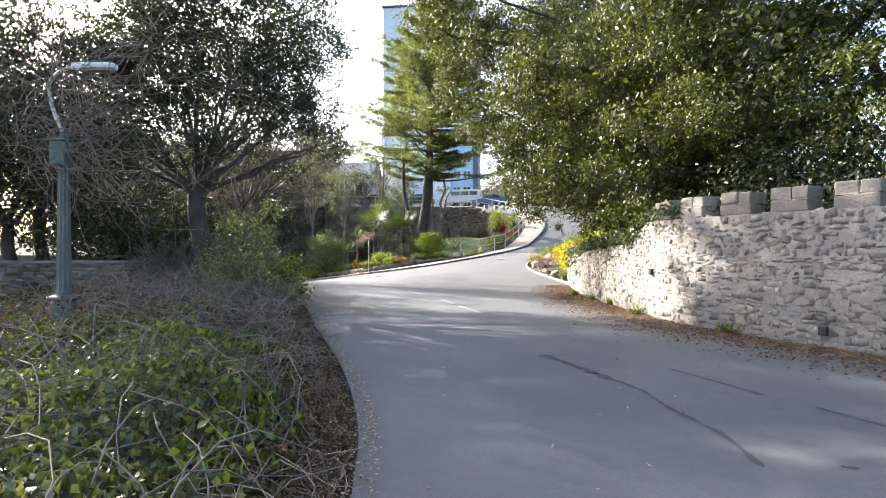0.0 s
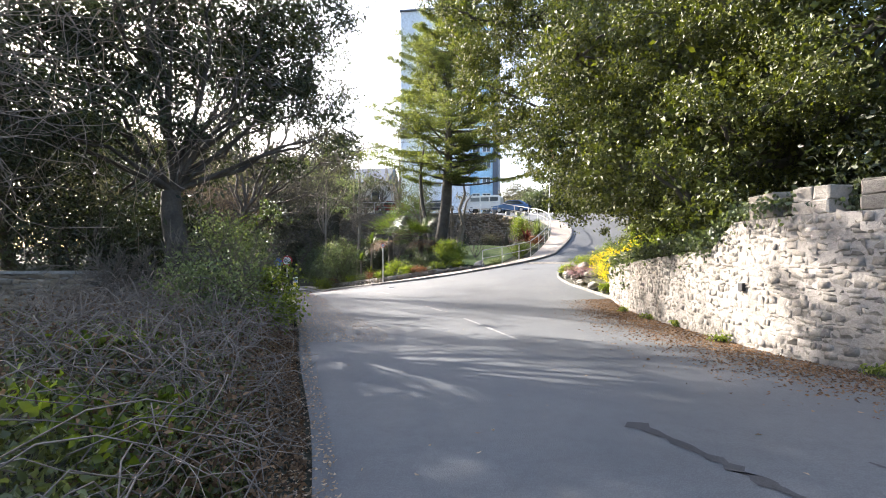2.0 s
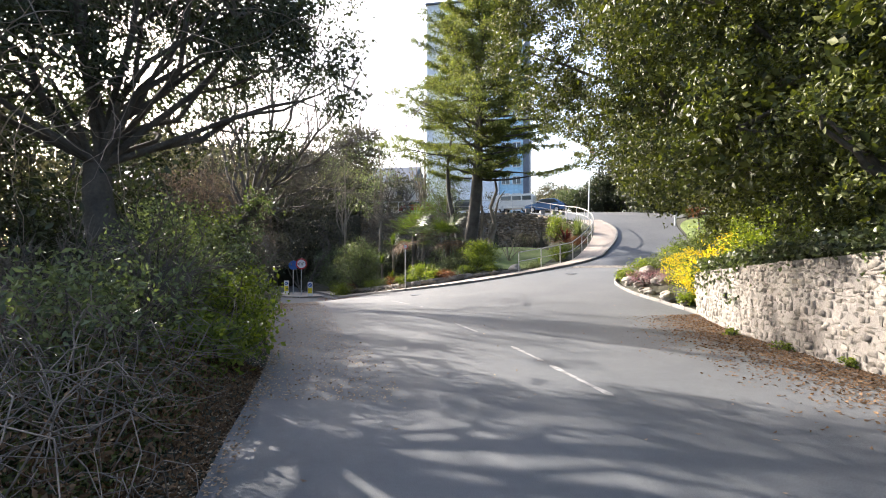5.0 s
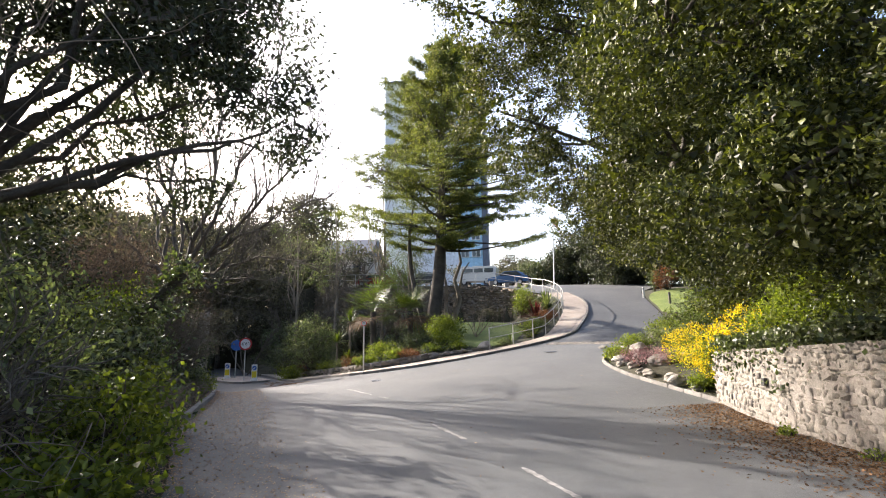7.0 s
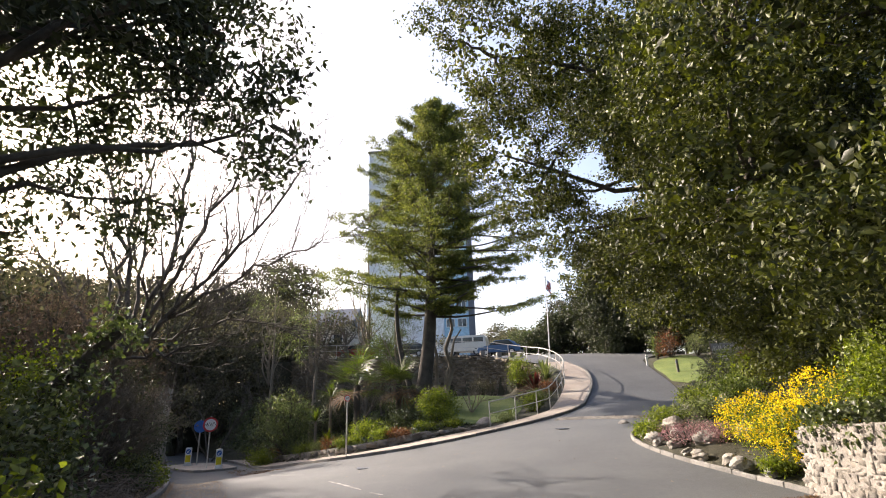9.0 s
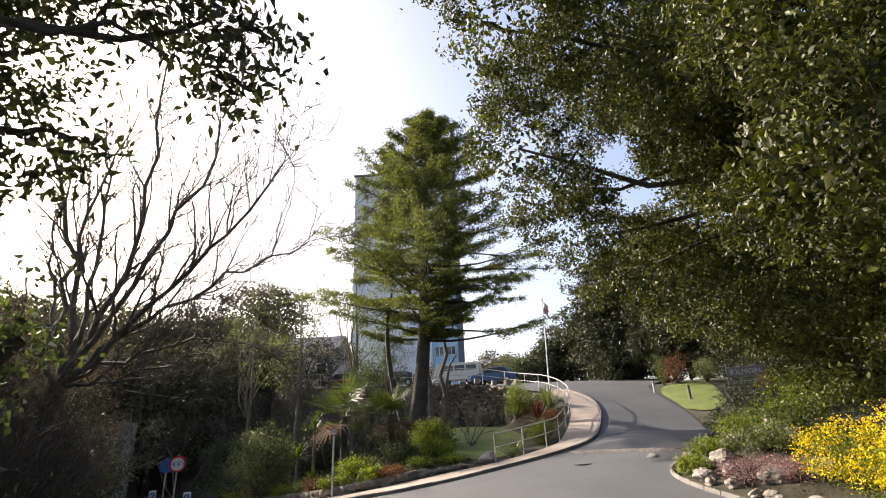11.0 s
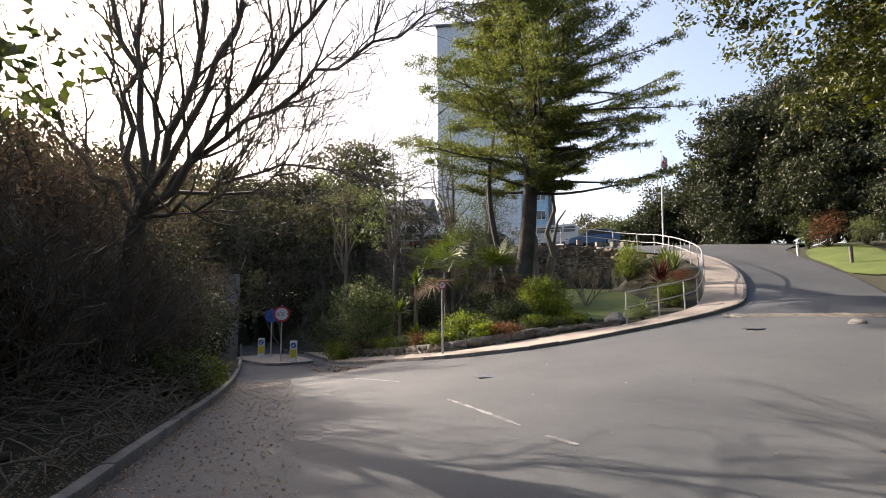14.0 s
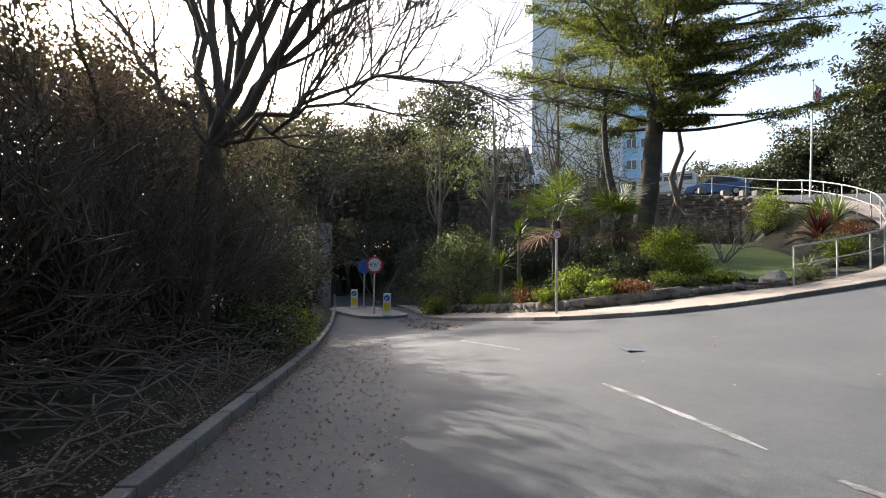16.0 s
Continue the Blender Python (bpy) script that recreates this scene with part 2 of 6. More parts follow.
def lathe(bm, rings, n=16, centre=(0, 0, 0)):
    """Adds a turned body from (radius, height) rings."""
    rows = []
    for r, z in rings:
        rows.append([bm.verts.new((centre[0] + r * math.cos(2 * math.pi * i / n), centre[1] + r * math.sin(2 * math.pi * i / n), centre[2] + z)) for i in range(n)])
    for a, b in zip(rows, rows[1:]):
        for i in range(n):
            bm.faces.new((a[i], a[(i + 1) % n], b[(i + 1) % n], b[i]))
    bm.faces.new(rows[0][::-1])
    bm.faces.new(rows[-1])
    return bm


def tube_arrays(paths, n=6):
    """Vertices and quads of tapered tubes; each path is a list of (point, radius)."""
    V, F, base = [], [], 0
    ang = np.linspace(0, 2 * np.pi, n, endpoint=False)
    ca, sa = np.cos(ang)[:, None], np.sin(ang)[:, None]
    ring = np.arange(n)
    quad = np.stack([ring, (ring + 1) % n, (ring + 1) % n + n, ring + n], 1)
    for path in paths:
        pts = np.array([p for p, _ in path], dtype=float)
        rad = np.array([r for _, r in path])[:, None, None]
        tan = np.empty_like(pts)
        tan[1:-1], tan[0], tan[-1] = pts[2:] - pts[:-2], pts[1] - pts[0], pts[-1] - pts[-2]
        tan /= np.sqrt((tan * tan).sum(1))[:, None] + 1e-9
        a, b, c = (0.31, 0.17, 0.93) if abs(tan[0][2]) < 0.8 else (0.9, 0.3, 0.1)
        u = np.stack([tan[:, 1] * c - tan[:, 2] * b, tan[:, 2] * a - tan[:, 0] * c, tan[:, 0] * b - tan[:, 1] * a], 1)
        u /= np.sqrt((u * u).sum(1))[:, None] + 1e-9
        w = np.stack([tan[:, 1] * u[:, 2] - tan[:, 2] * u[:, 1], tan[:, 2] * u[:, 0] - tan[:, 0] * u[:, 2], tan[:, 0] * u[:, 1] - tan[:, 1] * u[:, 0]], 1)
        V.append((pts[:, None, :] + rad * (ca[None] * u[:, None, :] + sa[None] * w[:, None, :])).reshape(-1, 3))
        k = len(path) - 1
        F.append((quad[None] + (base + n * np.arange(k))[:, None, None]).reshape(-1, 4))
        base += n * len(path)
    return np.concatenate(V), np.concatenate(F)


def unit(v):
    return v / (np.linalg.norm(v, axis=-1, keepdims=True) + 1e-9)


def leaf_arrays(rng, centres, length, width, up=0.25, fold=0.25, along=None, droop=0.0, flat=0.0):
    """Folded rhombic leaves, two triangles each, at the given centres."""
    n = len(centres)
    d = unit(rng.normal(size=(n, 3)) + np.array([0, 0, up - droop])) if along is None else unit(along + rng.normal(size=(n, 3)) * 0.35)
    if flat:
        d = unit(d * np.array([1, 1, 1 - flat]))
    side = rng.normal(size=(n, 3)) * np.array([1 - flat, 1 - flat, 1]) + np.array([0, 0, flat])
    s = unit(np.cross(d, side))
    nn = np.cross(d, s)
    L = (length * rng.uniform(0.6, 1.3, n))[:, None]
    W = (width * rng.uniform(0.7, 1.25, n))[:, None]
    a = centres - d * L * 0.5
    c = centres + d * L * 0.5
    b = centres + s * W * 0.5 + nn * W * fold - d * L * 0.06
    e = centres - s * W * 0.5 + nn * W * fold - d * L * 0.06
    V = np.stack([a, b, c, e], axis=1).reshape(-1, 3)
    i = np.arange(n) * 4
    F = np.concatenate([np.stack([i, i + 1, i + 2], 1), np.stack([i, i + 2, i + 3], 1)])
    return V, F


def clumps(rng, blobs, per_m3, shell=0.55, floor=None):
    """Clump centres inside ellipsoids (cx, cy, cz, rx, ry, rz), thicker towards the skin."""
    out = []
    for cx, cy, cz, rx, ry, rz in blobs:
        n = max(4, int(4.19 * rx * ry * rz * per_m3))
        d = unit(rng.normal(size=(n, 3)))
        r = rng.uniform(shell ** 3, 1, n) ** (1 / 3)
        r *= 1 + 0.16 * np.sin(d[:, 0] * 5 + cx) * np.cos(d[:, 1] * 6 + cy) + rng.normal(size=n) * 0.05
        out.append(np.array([cx, cy, cz]) + d * r[:, None] * np.array([rx, ry, rz]))
    out = np.concatenate(out)
    if floor is not None:
        out = out[out[:, 2] > floor]
    return out


def lobed(rng, blobs, each, size):
    """Small leafy lobes over the skin of larger masses, with shaded gaps between them."""
    out = []
    for cx, cy, cz, rx, ry, rz in blobs:
        n = max(6, int(each * (rx * ry + ry * rz + rx * rz) / 3))
        d = unit(rng.normal(size=(n, 3)))
        p = np.array([cx, cy, cz]) + d * np.array([rx, ry, rz]) * rng.uniform(0.66, 0.92, n)[:, None]
        out += [(*q, r, r, r * 0.72) for q, r in zip(p, size * rng.uniform(0.6, 1.3, n))]
    return out


def foliage(rng, centres, per, spread, length, width, **kw):
    """Leaves scattered round clump centres."""
    c = np.repeat(centres, per, axis=0)
    s = np.repeat(rng.uniform(0.5, 1.3, len(centres)), per)[:, None]
    c = c + rng.normal(size=c.shape) * spread * s * np.array([1, 1, 0.7])
    return leaf_arrays(rng, c, length, width, **kw)


def limb(rng, start, d, length, r0, r1, bend=0.15, lift=0.0, steps=6):
    """A bending branch as a tube path."""
    p, d = np.array(start, dtype=float), unit(np.array(d, dtype=float))
    path = [(p.copy(), r0)]
    for k in range(steps):
        d = unit(d + rng.normal(size=3) * bend + np.array([0, 0, lift]))
        p = p + d * length / steps
        path.append((p.copy(), r0 + (r1 - r0) * (k + 1) / steps))
    return path, d


def branching(rng, start, d, length, r, levels, kids=(3, 4), spread=0.8, shrink=0.68, bend=0.14, lift=0.03, out=None, tips=None, start_at=0.35):
    """A limb with side branches, level by level; fills out with tubes and tips with ends."""
    path, end = limb(rng, start, d, length, r, r * (0.34 if levels else 0.4), bend, lift)
    out.append(path)
    if levels == 0:
        tips.append(path[-1][0])
        return
    for _ in range(rng.integers(kids[0], kids[1] + 1)):
        k = int(rng.integers(max(1, int(start_at * 6)), 7))
        p, pr = path[k]
        axis = unit(path[k][0] - path[k - 1][0])
        side = unit(axis + unit(np.cross(axis, rng.normal(size=3))) * spread * rng.uniform(0.6, 1.3))
        branching(rng, p, side, length * shrink * rng.uniform(0.75, 1.15), max(pr * 0.72, 0.009), levels - 1, kids, spread, shrink, bend, lift, out, tips, 0.25)


# ---- plan ----
def step(a, b, x):
    u = np.clip((np.asarray(x, dtype=float) - a) / (b - a), 0, 1)
    return u * u * (3 - 2 * u)


def road_z(x, y):
    """The height of the carriageway: level at first, then climbing to the drive."""
    x, y = np.asarray(x, dtype=float), np.asarray(y, dtype=float)
    u = x + 4.2
    cross = np.where(u > 0, np.minimum(u, 11), 0.9 * np.maximum(u, -6))
    z = (0.10 * step(18, 30, y) + 0.07 * step(28, 38, y)) * cross + 0.25 * np.maximum(0, y - 37.5) * step(-1, 4, x)
    top = upper_z(x, y)
    k = 0.45
    return -k * np.log(np.exp(-z / k) + np.exp(-top / k))


def upper_z(x, y):
    """The height of the car park above the garden."""
    return 6.0 + 0.09 * (np.minimum(np.asarray(y, dtype=float), 68) - 54.5)


def park_z(x, y):
    """The car park, running smoothly on from the drive."""
    return upper_z(x, y) + (road_z(x, y) - upper_z(x, y)) * step(2.5, 6.8, x)


def spline(points, per=8, closed=False):
    """A smooth line through plan points."""
    p = [np.array(q, dtype=float) for q in points]
    p = [p[-1], *p, p[0], p[1]] if closed else [2 * p[0] - p[1], *p, 2 * p[-1] - p[-2]]
    out = []
    for a, b, c, d in zip(p, p[1:], p[2:], p[3:]):
        for i in range(per):
            t = i / per
            out.append(0.5 * (2 * b + (c - a) * t + (2 * a - 5 * b + 4 * c - d) * t ** 2 + (3 * b - a - 3 * c + d) * t ** 3))
    if not closed:
        out.append(p[-2])
    return np.array(out)


def inside(poly, x, y):
    x, y = np.asarray(x, dtype=float), np.asarray(y, dtype=float)
    c = np.zeros(x.shape, dtype=bool)
    for (x1, y1), (x2, y2) in zip(poly, np.roll(poly, -1, axis=0)):
        c ^= ((y1 > y) != (y2 > y)) & (x < (x2 - x1) * (y - y1) / (y2 - y1 + 1e-12) + x1)
    return c


def nearest(line, x, y, closed=True):
    """Distance to a line and the nearest point on it."""
    p = np.stack([np.ravel(x), np.ravel(y)], 1).astype(float)
    best, where = np.full(len(p), 1e9), np.zeros_like(p)
    ends = np.roll(line, -1, axis=0) if closed else line[1:]
    for a, b in zip(line, ends):
        ab = b - a
        t = np.clip(((p - a) @ ab) / (ab @ ab + 1e-12), 0, 1)
        q = a + t[:, None] * ab
        d = np.linalg.norm(p - q, axis=1)
        m = d < best
        best[m], where[m] = d[m], q[m]
    return best.reshape(np.shape(x)), where


def drape(name, poly, height, mat, cell=0.4, lift=0.0):
    """A sheet over a plan outline that follows a height; its rim is drawn onto the outline."""
    lo, hi = poly.min(0) - cell, poly.max(0) + cell
    nx, ny = int((hi[0] - lo[0]) / cell) + 2, int((hi[1] - lo[1]) / cell) + 2
    gx, gy = np.meshgrid(lo[0] + cell * np.arange(nx), lo[1] + cell * np.arange(ny), indexing="ij")
    ok = inside(poly, gx, gy)
    keep = ok[:-1, :-1] | ok[1:, :-1] | ok[:-1, 1:] | ok[1:, 1:]
    ii = np.arange(nx * ny).reshape(nx, ny)
    F = np.stack([ii[:-1, :-1][keep], ii[1:, :-1][keep], ii[1:, 1:][keep], ii[:-1, 1:][keep]], 1)
    used, inv = np.unique(F, return_inverse=True)
    F = inv.reshape(F.shape)
    x, y = gx.ravel()[used], gy.ravel()[used]
    out = ~ok.ravel()[used]
    _, q = nearest(poly, x[out], y[out])
    x[out], y[out] = q[:, 0], q[:, 1]
    return as_mesh(name, np.stack([x, y, height(x, y) + lift], 1), F, mat, True)


LEFT = spline([(-0.2, -8), (-0.25, -3), (-0.3, 0), (-0.58, 3.25), (-0.8, 4.8), (-1.44, 7.15), (-2.5, 10.2), (-3.9, 14.4), (-5.6, 18), (-6.6, 20.8),
               (-7.5, 23.3), (-8.9, 27.0), (-11.2, 32.5), (-12.4, 35.2), (-14.6, 40), (-17.5, 46), (-22, 55)])
FAR = spline([(-19, 56), (-15.5, 48.5), (-11.9, 42.5), (-9.4, 38.8), (-7.3, 36.2), (-5.6, 34.2), (-4.05, 33.2), (-2.4, 32.85), (-0.75, 33.1), (0.75, 33.6), (2.7, 34.25), (4.2, 34.95),
              (5.3, 35.9), (6.4, 37.8), (7.4, 40.0), (8.2, 42.2), (8.8, 44.6), (9.0, 46.8), (8.7, 49.6)])
RIGHT = spline([(14.6, 50.0), (13.5, 46), (12.4, 41), (10.8, 36.4), (8.6, 32.6), (7.2, 30.7), (5.7, 29.2), (4.7, 27.9), (4.25, 26.4), (4.25, 24.3), (4.64, 22.4), (5.0, 20.7),
                (4.9, 19.4), (4.68, 16.5), (4.72, 13.65), (4.93, 10.85), (5.4, 9.55), (6.0, 8.3), (6.7, 7.0), (8.4, 4.5), (11, 0.5), (16, -8)])
ROAD = np.concatenate([LEFT, FAR, RIGHT])
RAIL = spline([(1.2, 35.1), (2.5, 35.75), (3.6, 36.5), (4.5, 37.6), (5.3, 39.0), (6.0, 40.6), (6.7, 42.6), (7.1, 44.8), (7.2, 47.0), (6.9, 49.0), (6.2, 50.8), (4.8, 52.6), (2.4, 54.2), (-1, 55.4), (-6, 56.5), (-13, 57.5)])
BEDW = spline([(-12.4, 45.4), (-10.6, 43.0), (-8.6, 40.2), (-6.9, 37.9), (-5.6, 36.3), (-4.3, 35.4), (-2.2, 35.3), (-0.5, 35.35), (0.95, 35.2)])
CARPARK = np.concatenate([np.array([(-14.5, 58.0)]), RAIL[::-1][:64], np.array([(8.7, 49.6), (14.6, 50), (24, 62), (30, 74), (-14.5, 80)])])


def garden_z(x, y):
    """The planted slope behind the flower-bed wall and the railing."""
    x, y = np.asarray(x, dtype=float), np.asarray(y, dtype=float)
    yb = np.interp(x, BEDW[:, 0], BEDW[:, 1])
    bed = road_z(x, yb) + 0.28 + 0.10 * np.clip(y - yb, 0, 14)
    lawn = 0.95 + 0.12 * np.clip(y - 36, 0, 14)
    z = bed + (lawn - bed) * step(-1.2, 1.2, x)
    z = np.where(y < yb - 0.1, road_z(x, y) - 0.06, z)
    d, _ = nearest(RAIL, x, y, False)
    rim = step(2.6, 0.2, d).reshape(x.shape) * (y < 50)
    return z + (np.maximum(road_z(x, y) - 0.02, z) - z) * rim


def ground_z(x, y):
    """The land round the road."""
    x, y = np.asarray(x, dtype=float), np.asarray(y, dtype=float)
    d, q = nearest(ROAD, x, y)
    on = inside(ROAD, x, y)
    edge = road_z(q[:, 0], q[:, 1]).reshape(x.shape)
    lx = np.interp(y, LEFT[:, 1], LEFT[:, 0])
    z_left = edge - 0.10 + 0.14 * step(0.15, 0.8, d) + 0.25 * step(0.6, 2.4, d) - 3.0 * step(9, 30, d) + 9 * step(60, 220, y)
    bank = -0.1 + 1.0 * step(0.5, 1.2, d) + 0.14 * np.clip(d - 1, 0, 60)
    bed = -0.06 + 0.12 * step(0.05, 0.4, d) + 0.6 * step(0.3, 2.5, d) * (1 - 0.6 * step(31, 36, y)) + (0.10 - 0.085 * step(31, 36, y)) * np.clip(d - 2.5, 0, 60)
    z_right = edge + bank + (bed - bank) * step(19.5, 21.5, y)
    rd, _ = nearest(RAIL, x, y, False)
    up = inside(CARPARK, x, y) | (y > 57)
    z_gard = np.where(up & (x > -14.6), park_z(x, y) - 0.12, garden_z(x, y) + 2.0 * step(-6, -22, x) * step(44, 62, y))
    side_left = (x < lx + 0.01) & (y < 52)
    fx = np.interp(y, [30, 33, 36, 41, 47, 52, 56, 60], [-30, -2, 5.2, 7.6, 9, 8, 6, 6])
    gard = (y > 33) & (x < fx) & ~side_left
    z = np.where(side_left, z_left, np.where(gard, z_gard, z_right))
    z = np.where(up & (x < 20), z + (park_z(x, y) - 0.12 - z) * step(-19, -14.6, x), z)
    z = np.where(on, road_z(x, y) - 0.10, z)
    far = np.hypot(x, y - 30)
    return z + (1.5 * np.sin(x * 0.05) * np.cos(y * 0.043)) * step(70, 140, far)


# ---- the setting ----
def axis_lines(lo, hi, fine, reach):
    core = np.arange(lo, hi + 0.01, fine)
    grow = np.cumsum(fine * 1.22 ** np.arange(1, 34))
    return np.concatenate([lo - grow[grow < reach][::-1], core, hi + grow[grow < reach]])


GX, GY = np.meshgrid(axis_lines(-22, 24, 0.5, 1500), axis_lines(-8, 62, 0.5, 1500), indexing="ij")
gi = np.arange(GX.size).reshape(GX.shape)
ground_me = as_mesh("ground", np.stack([GX.ravel(), GY.ravel(), ground_z(GX, GY).ravel()], 1),
                    np.stack([gi[:-1, :-1].ravel(), gi[1:, :-1].ravel(), gi[1:, 1:].ravel(), gi[:-1, 1:].ravel()], 1), EARTH, True)
tagged(put("ground", ground_me), "dark earth bank with ivy and leaf litter", "ground", kind="structure")
tagged(put("road", drape("road", ROAD, road_z, ASPHALT, 0.4)), "worn grey asphalt road climbing to a drive", "road", kind="structure")
tagged(put("road", drape("road", CARPARK, park_z, ASPHALT, 0.5, 0.0)), "grey asphalt car park above the garden", "road", kind="structure")
pave_poly = np.concatenate([FAR[8:145], RAIL[::-1][46:], BEDW[::-1], np.array([(-13.2, 46.4)])])
tagged(put("pavement", drape("pavement", pave_poly, lambda x, y: road_z(x, y), PAVING, 0.3, 0.10)), "pinkish concrete pavement along the drive", "pavement", kind="structure")
lawn_poly = spline([(-1.0, 37.2), (0.8, 36.4), (2.4, 37.6), (3.4, 40), (4.2, 44), (4.0, 48), (1.5, 50.5), (-0.6, 48), (-0.6, 42)], 6, True)
tagged(put("lawn", drape("lawn", lawn_poly, lambda x, y: garden_z(x, y), LAWN, 0.4, 0.05)), "sunlit mown lawn below the retaining wall", "lawn", kind="structure")


# ---- tower block, far behind the cedar ----
def tower(x, y, z):
    t = empty("tower_block", pose(x, y, z, 0, 0, -6), "tall pale blue block of flats behind the trees", "building")
    W, D, H = 16.0, 14.0, 37.0
    bm = bmesh.new()
    box(bm, -4.0, D / 2, H / 2, 12.0, D, H, 0.05)
    part("wall", bm, TOWER_W, t, "blank pale blue gable wall, colour lifted for haze")
    bm = bmesh.new()
    box(bm, 3.9, D / 2 + 0.4, H / 2 - 0.6, 3.8, D, H - 1.2, 0.05)
    part("wall", bm, TOWER_L, t, "light blue panelled wall")
    bm = bmesh.new()
    box(bm, 6.25, D / 2 + 0.2, H / 2 - 0.6, 0.9, D, H - 1.2, 0.05)
    part("wall", bm, SLATE, t, "slate grey corner strip")
    bm = bmesh.new()
    box(bm, -1.7, D / 2, H + 0.15, 17, D + 0.6, 0.3, 0.05)
    part("roof", bm, SLATE, t)
    for k in range(13):
        for cx, w in ((3.0, 1.25), (4.75, 1.3)):
            zc = 2.0 + 2.75 * k
            bm = bmesh.new()
            for sx, sz, px, pz in ((w, 0.1, cx, zc + 0.62), (w, 0.1, cx, zc - 0.62), (0.1, 1.3, cx - w / 2, zc), (0.1, 1.3, cx + w / 2, zc), (0.08, 1.3, cx, zc)):
                box(bm, px, 0.36, pz, sx, 0.12, sz)
            win = part("window", bm, WHITE, t, "white framed window")
            bm = bmesh.new()
            box(bm, cx, 0.39, zc, w - 0.1, 0.04, 1.2)
            part("pane", bm, GLASS, win)
    return t


tower(-0.6, 90, 7.0)


# ---- trees and shrubs ----
def tree(name, label, base, trunk_paths, bark, leaf_v, leaf_f, leaf_mat, sides=8, category="tree", group=""):
    """A tree from trunk and limb tubes and its leaves."""
    t = empty(name, Matrix.Translation(base), label, category, group)
    v, f = tube_arrays(trunk_paths[:1], max(8, sides))
    put("trunk", as_mesh("trunk", v - np.array(base), f, bark, True), t)
    if len(trunk_paths) > 1:
        v, f = tube_arrays(trunk_paths[1:], sides)
        tagged(put("branchwork", as_mesh("branchwork", v - np.array(base), f, bark, True), t), kind="stuff")
    if leaf_v is not None:
        put("crown", as_mesh("crown", leaf_v - np.array(base), leaf_f, leaf_mat), t)
    return t


def gz(x, y):
    return float(ground_z(np.array([float(x)]), np.array([float(y)]))[0])


def to_points(rng, base, r, targets, bend=0.10):
    """Limbs from a trunk to the given places."""
    paths = []
    for tx in targets:
        d = np.array(tx) - np.array(base)
        L = np.linalg.norm(d)
        mid = np.array(base) + d * 0.5 + np.array([0, 0, 0.12 * L]) + rng.normal(size=3) * bend * L
        P = [np.array(base), mid, np.array(tx)]
        pts = [(1 - u) ** 2 * P[0] + 2 * u * (1 - u) * P[1] + u * u * P[2] + rng.normal(size=3) * 0.02 * L for u in np.linspace(0, 1, 8)]
        pts[0] = np.array(base)
        paths.append([(p, r * (1 - 0.82 * k / 7)) for k, p in enumerate(pts)])
    return paths


def broadleaf(name, label, base, trunk_r, fork_z, blobs, per_m3, per, spread, L, W, leaf_mat, bark, seed, shell=0.55, floor=None, lean=(0, 0), twigs=0, sides=5, core=0.0, limbs=0.40, lobes=0.0):
    """An evergreen: trunk, limbs to each leafy lobe, a skin of small leaves and, with core, a thick inside of larger ones."""
    rng = np.random.default_rng(seed)
    fork = (base[0] + lean[0], base[1] + lean[1], fork_z)
    paths = [[(np.array(base) + (np.array(fork) - np.array(base)) * u + np.array([0.08 * math.sin(5 * u), 0.06 * math.sin(7 * u), 0]), trunk_r * (1.25 - 0.45 * u) if u > 0.05 else trunk_r * 1.6) for u in np.linspace(-0.03, 1, 8)]]
    paths += to_points(rng, fork, trunk_r * limbs, [(b[0], b[1], b[2]) for b in blobs])
    c = clumps(rng, lobed(rng, blobs, 4.4, lobes) if lobes else blobs, per_m3, shell, floor)
    for i in rng.choice(len(c), min(len(c), twigs), replace=False):
        b = min(blobs, key=lambda q: (q[0] - c[i][0]) ** 2 + (q[1] - c[i][1]) ** 2 + (q[2] - c[i][2]) ** 2)
        paths += to_points(rng, (b[0], b[1], b[2]), trunk_r * 0.14, [c[i]])
    v, f = foliage(rng, c, per, spread, L, W)
    t = tree(name, label, base, paths, bark, v, f, leaf_mat, sides)
    if core:
        ci = clumps(rng, [(b[0], b[1], b[2], b[3] * 0.70, b[4] * 0.70, b[5] * 0.70) for b in blobs], core * 4.5, 0.6, floor)
        v, f = leaf_arrays(rng, ci, 0.19, 0.115, up=0.2, fold=0.2)
        put("inner_foliage", as_mesh("inner_foliage", v - np.array(base), f, leaf_mat), t)
    return t


def shrub(name, label, x, y, r, h, leaf_mat, n, L, W, seed, z=None, per=10, spread=0.12, category="shrub", group="", shape=0.5, stems=BARK):
    """A rounded bush of leaves over a few stems."""
    rng = np.random.default_rng(seed)
    z = gz(x, y) if z is None else z
    blobs = [(x + rng.normal() * r * 0.3, y + rng.normal() * r * 0.3, z + h * rng.uniform(0.42, 0.6), r * rng.uniform(0.6, 0.85), r * rng.uniform(0.6, 0.85), h * rng.uniform(0.40, 0.52)) for _ in range(4)]
    vol = sum(4.19 * b[3] * b[4] * b[5] for b in blobs)
    c = clumps(rng, blobs, n / per / vol, shape, z)
    v, f = foliage(rng, c, per, spread, L, W)
    paths = to_points(rng, (x, y, z - 0.05), 0.02 + 0.012 * h, [(b[0], b[1], b[2]) for b in blobs] + list(c[:: max(1, len(c) // 8)]))
    t = empty(name, Matrix.Translation((x, y, z)), label, category, group)
    a, b = tube_arrays(paths, 5)
    o = np.array((x, y, z))
    put("stem", as_mesh("stem", a - o, b, stems, True), t)
    put("foliage", as_mesh("foliage", v - o, f, leaf_mat), t)
    return t


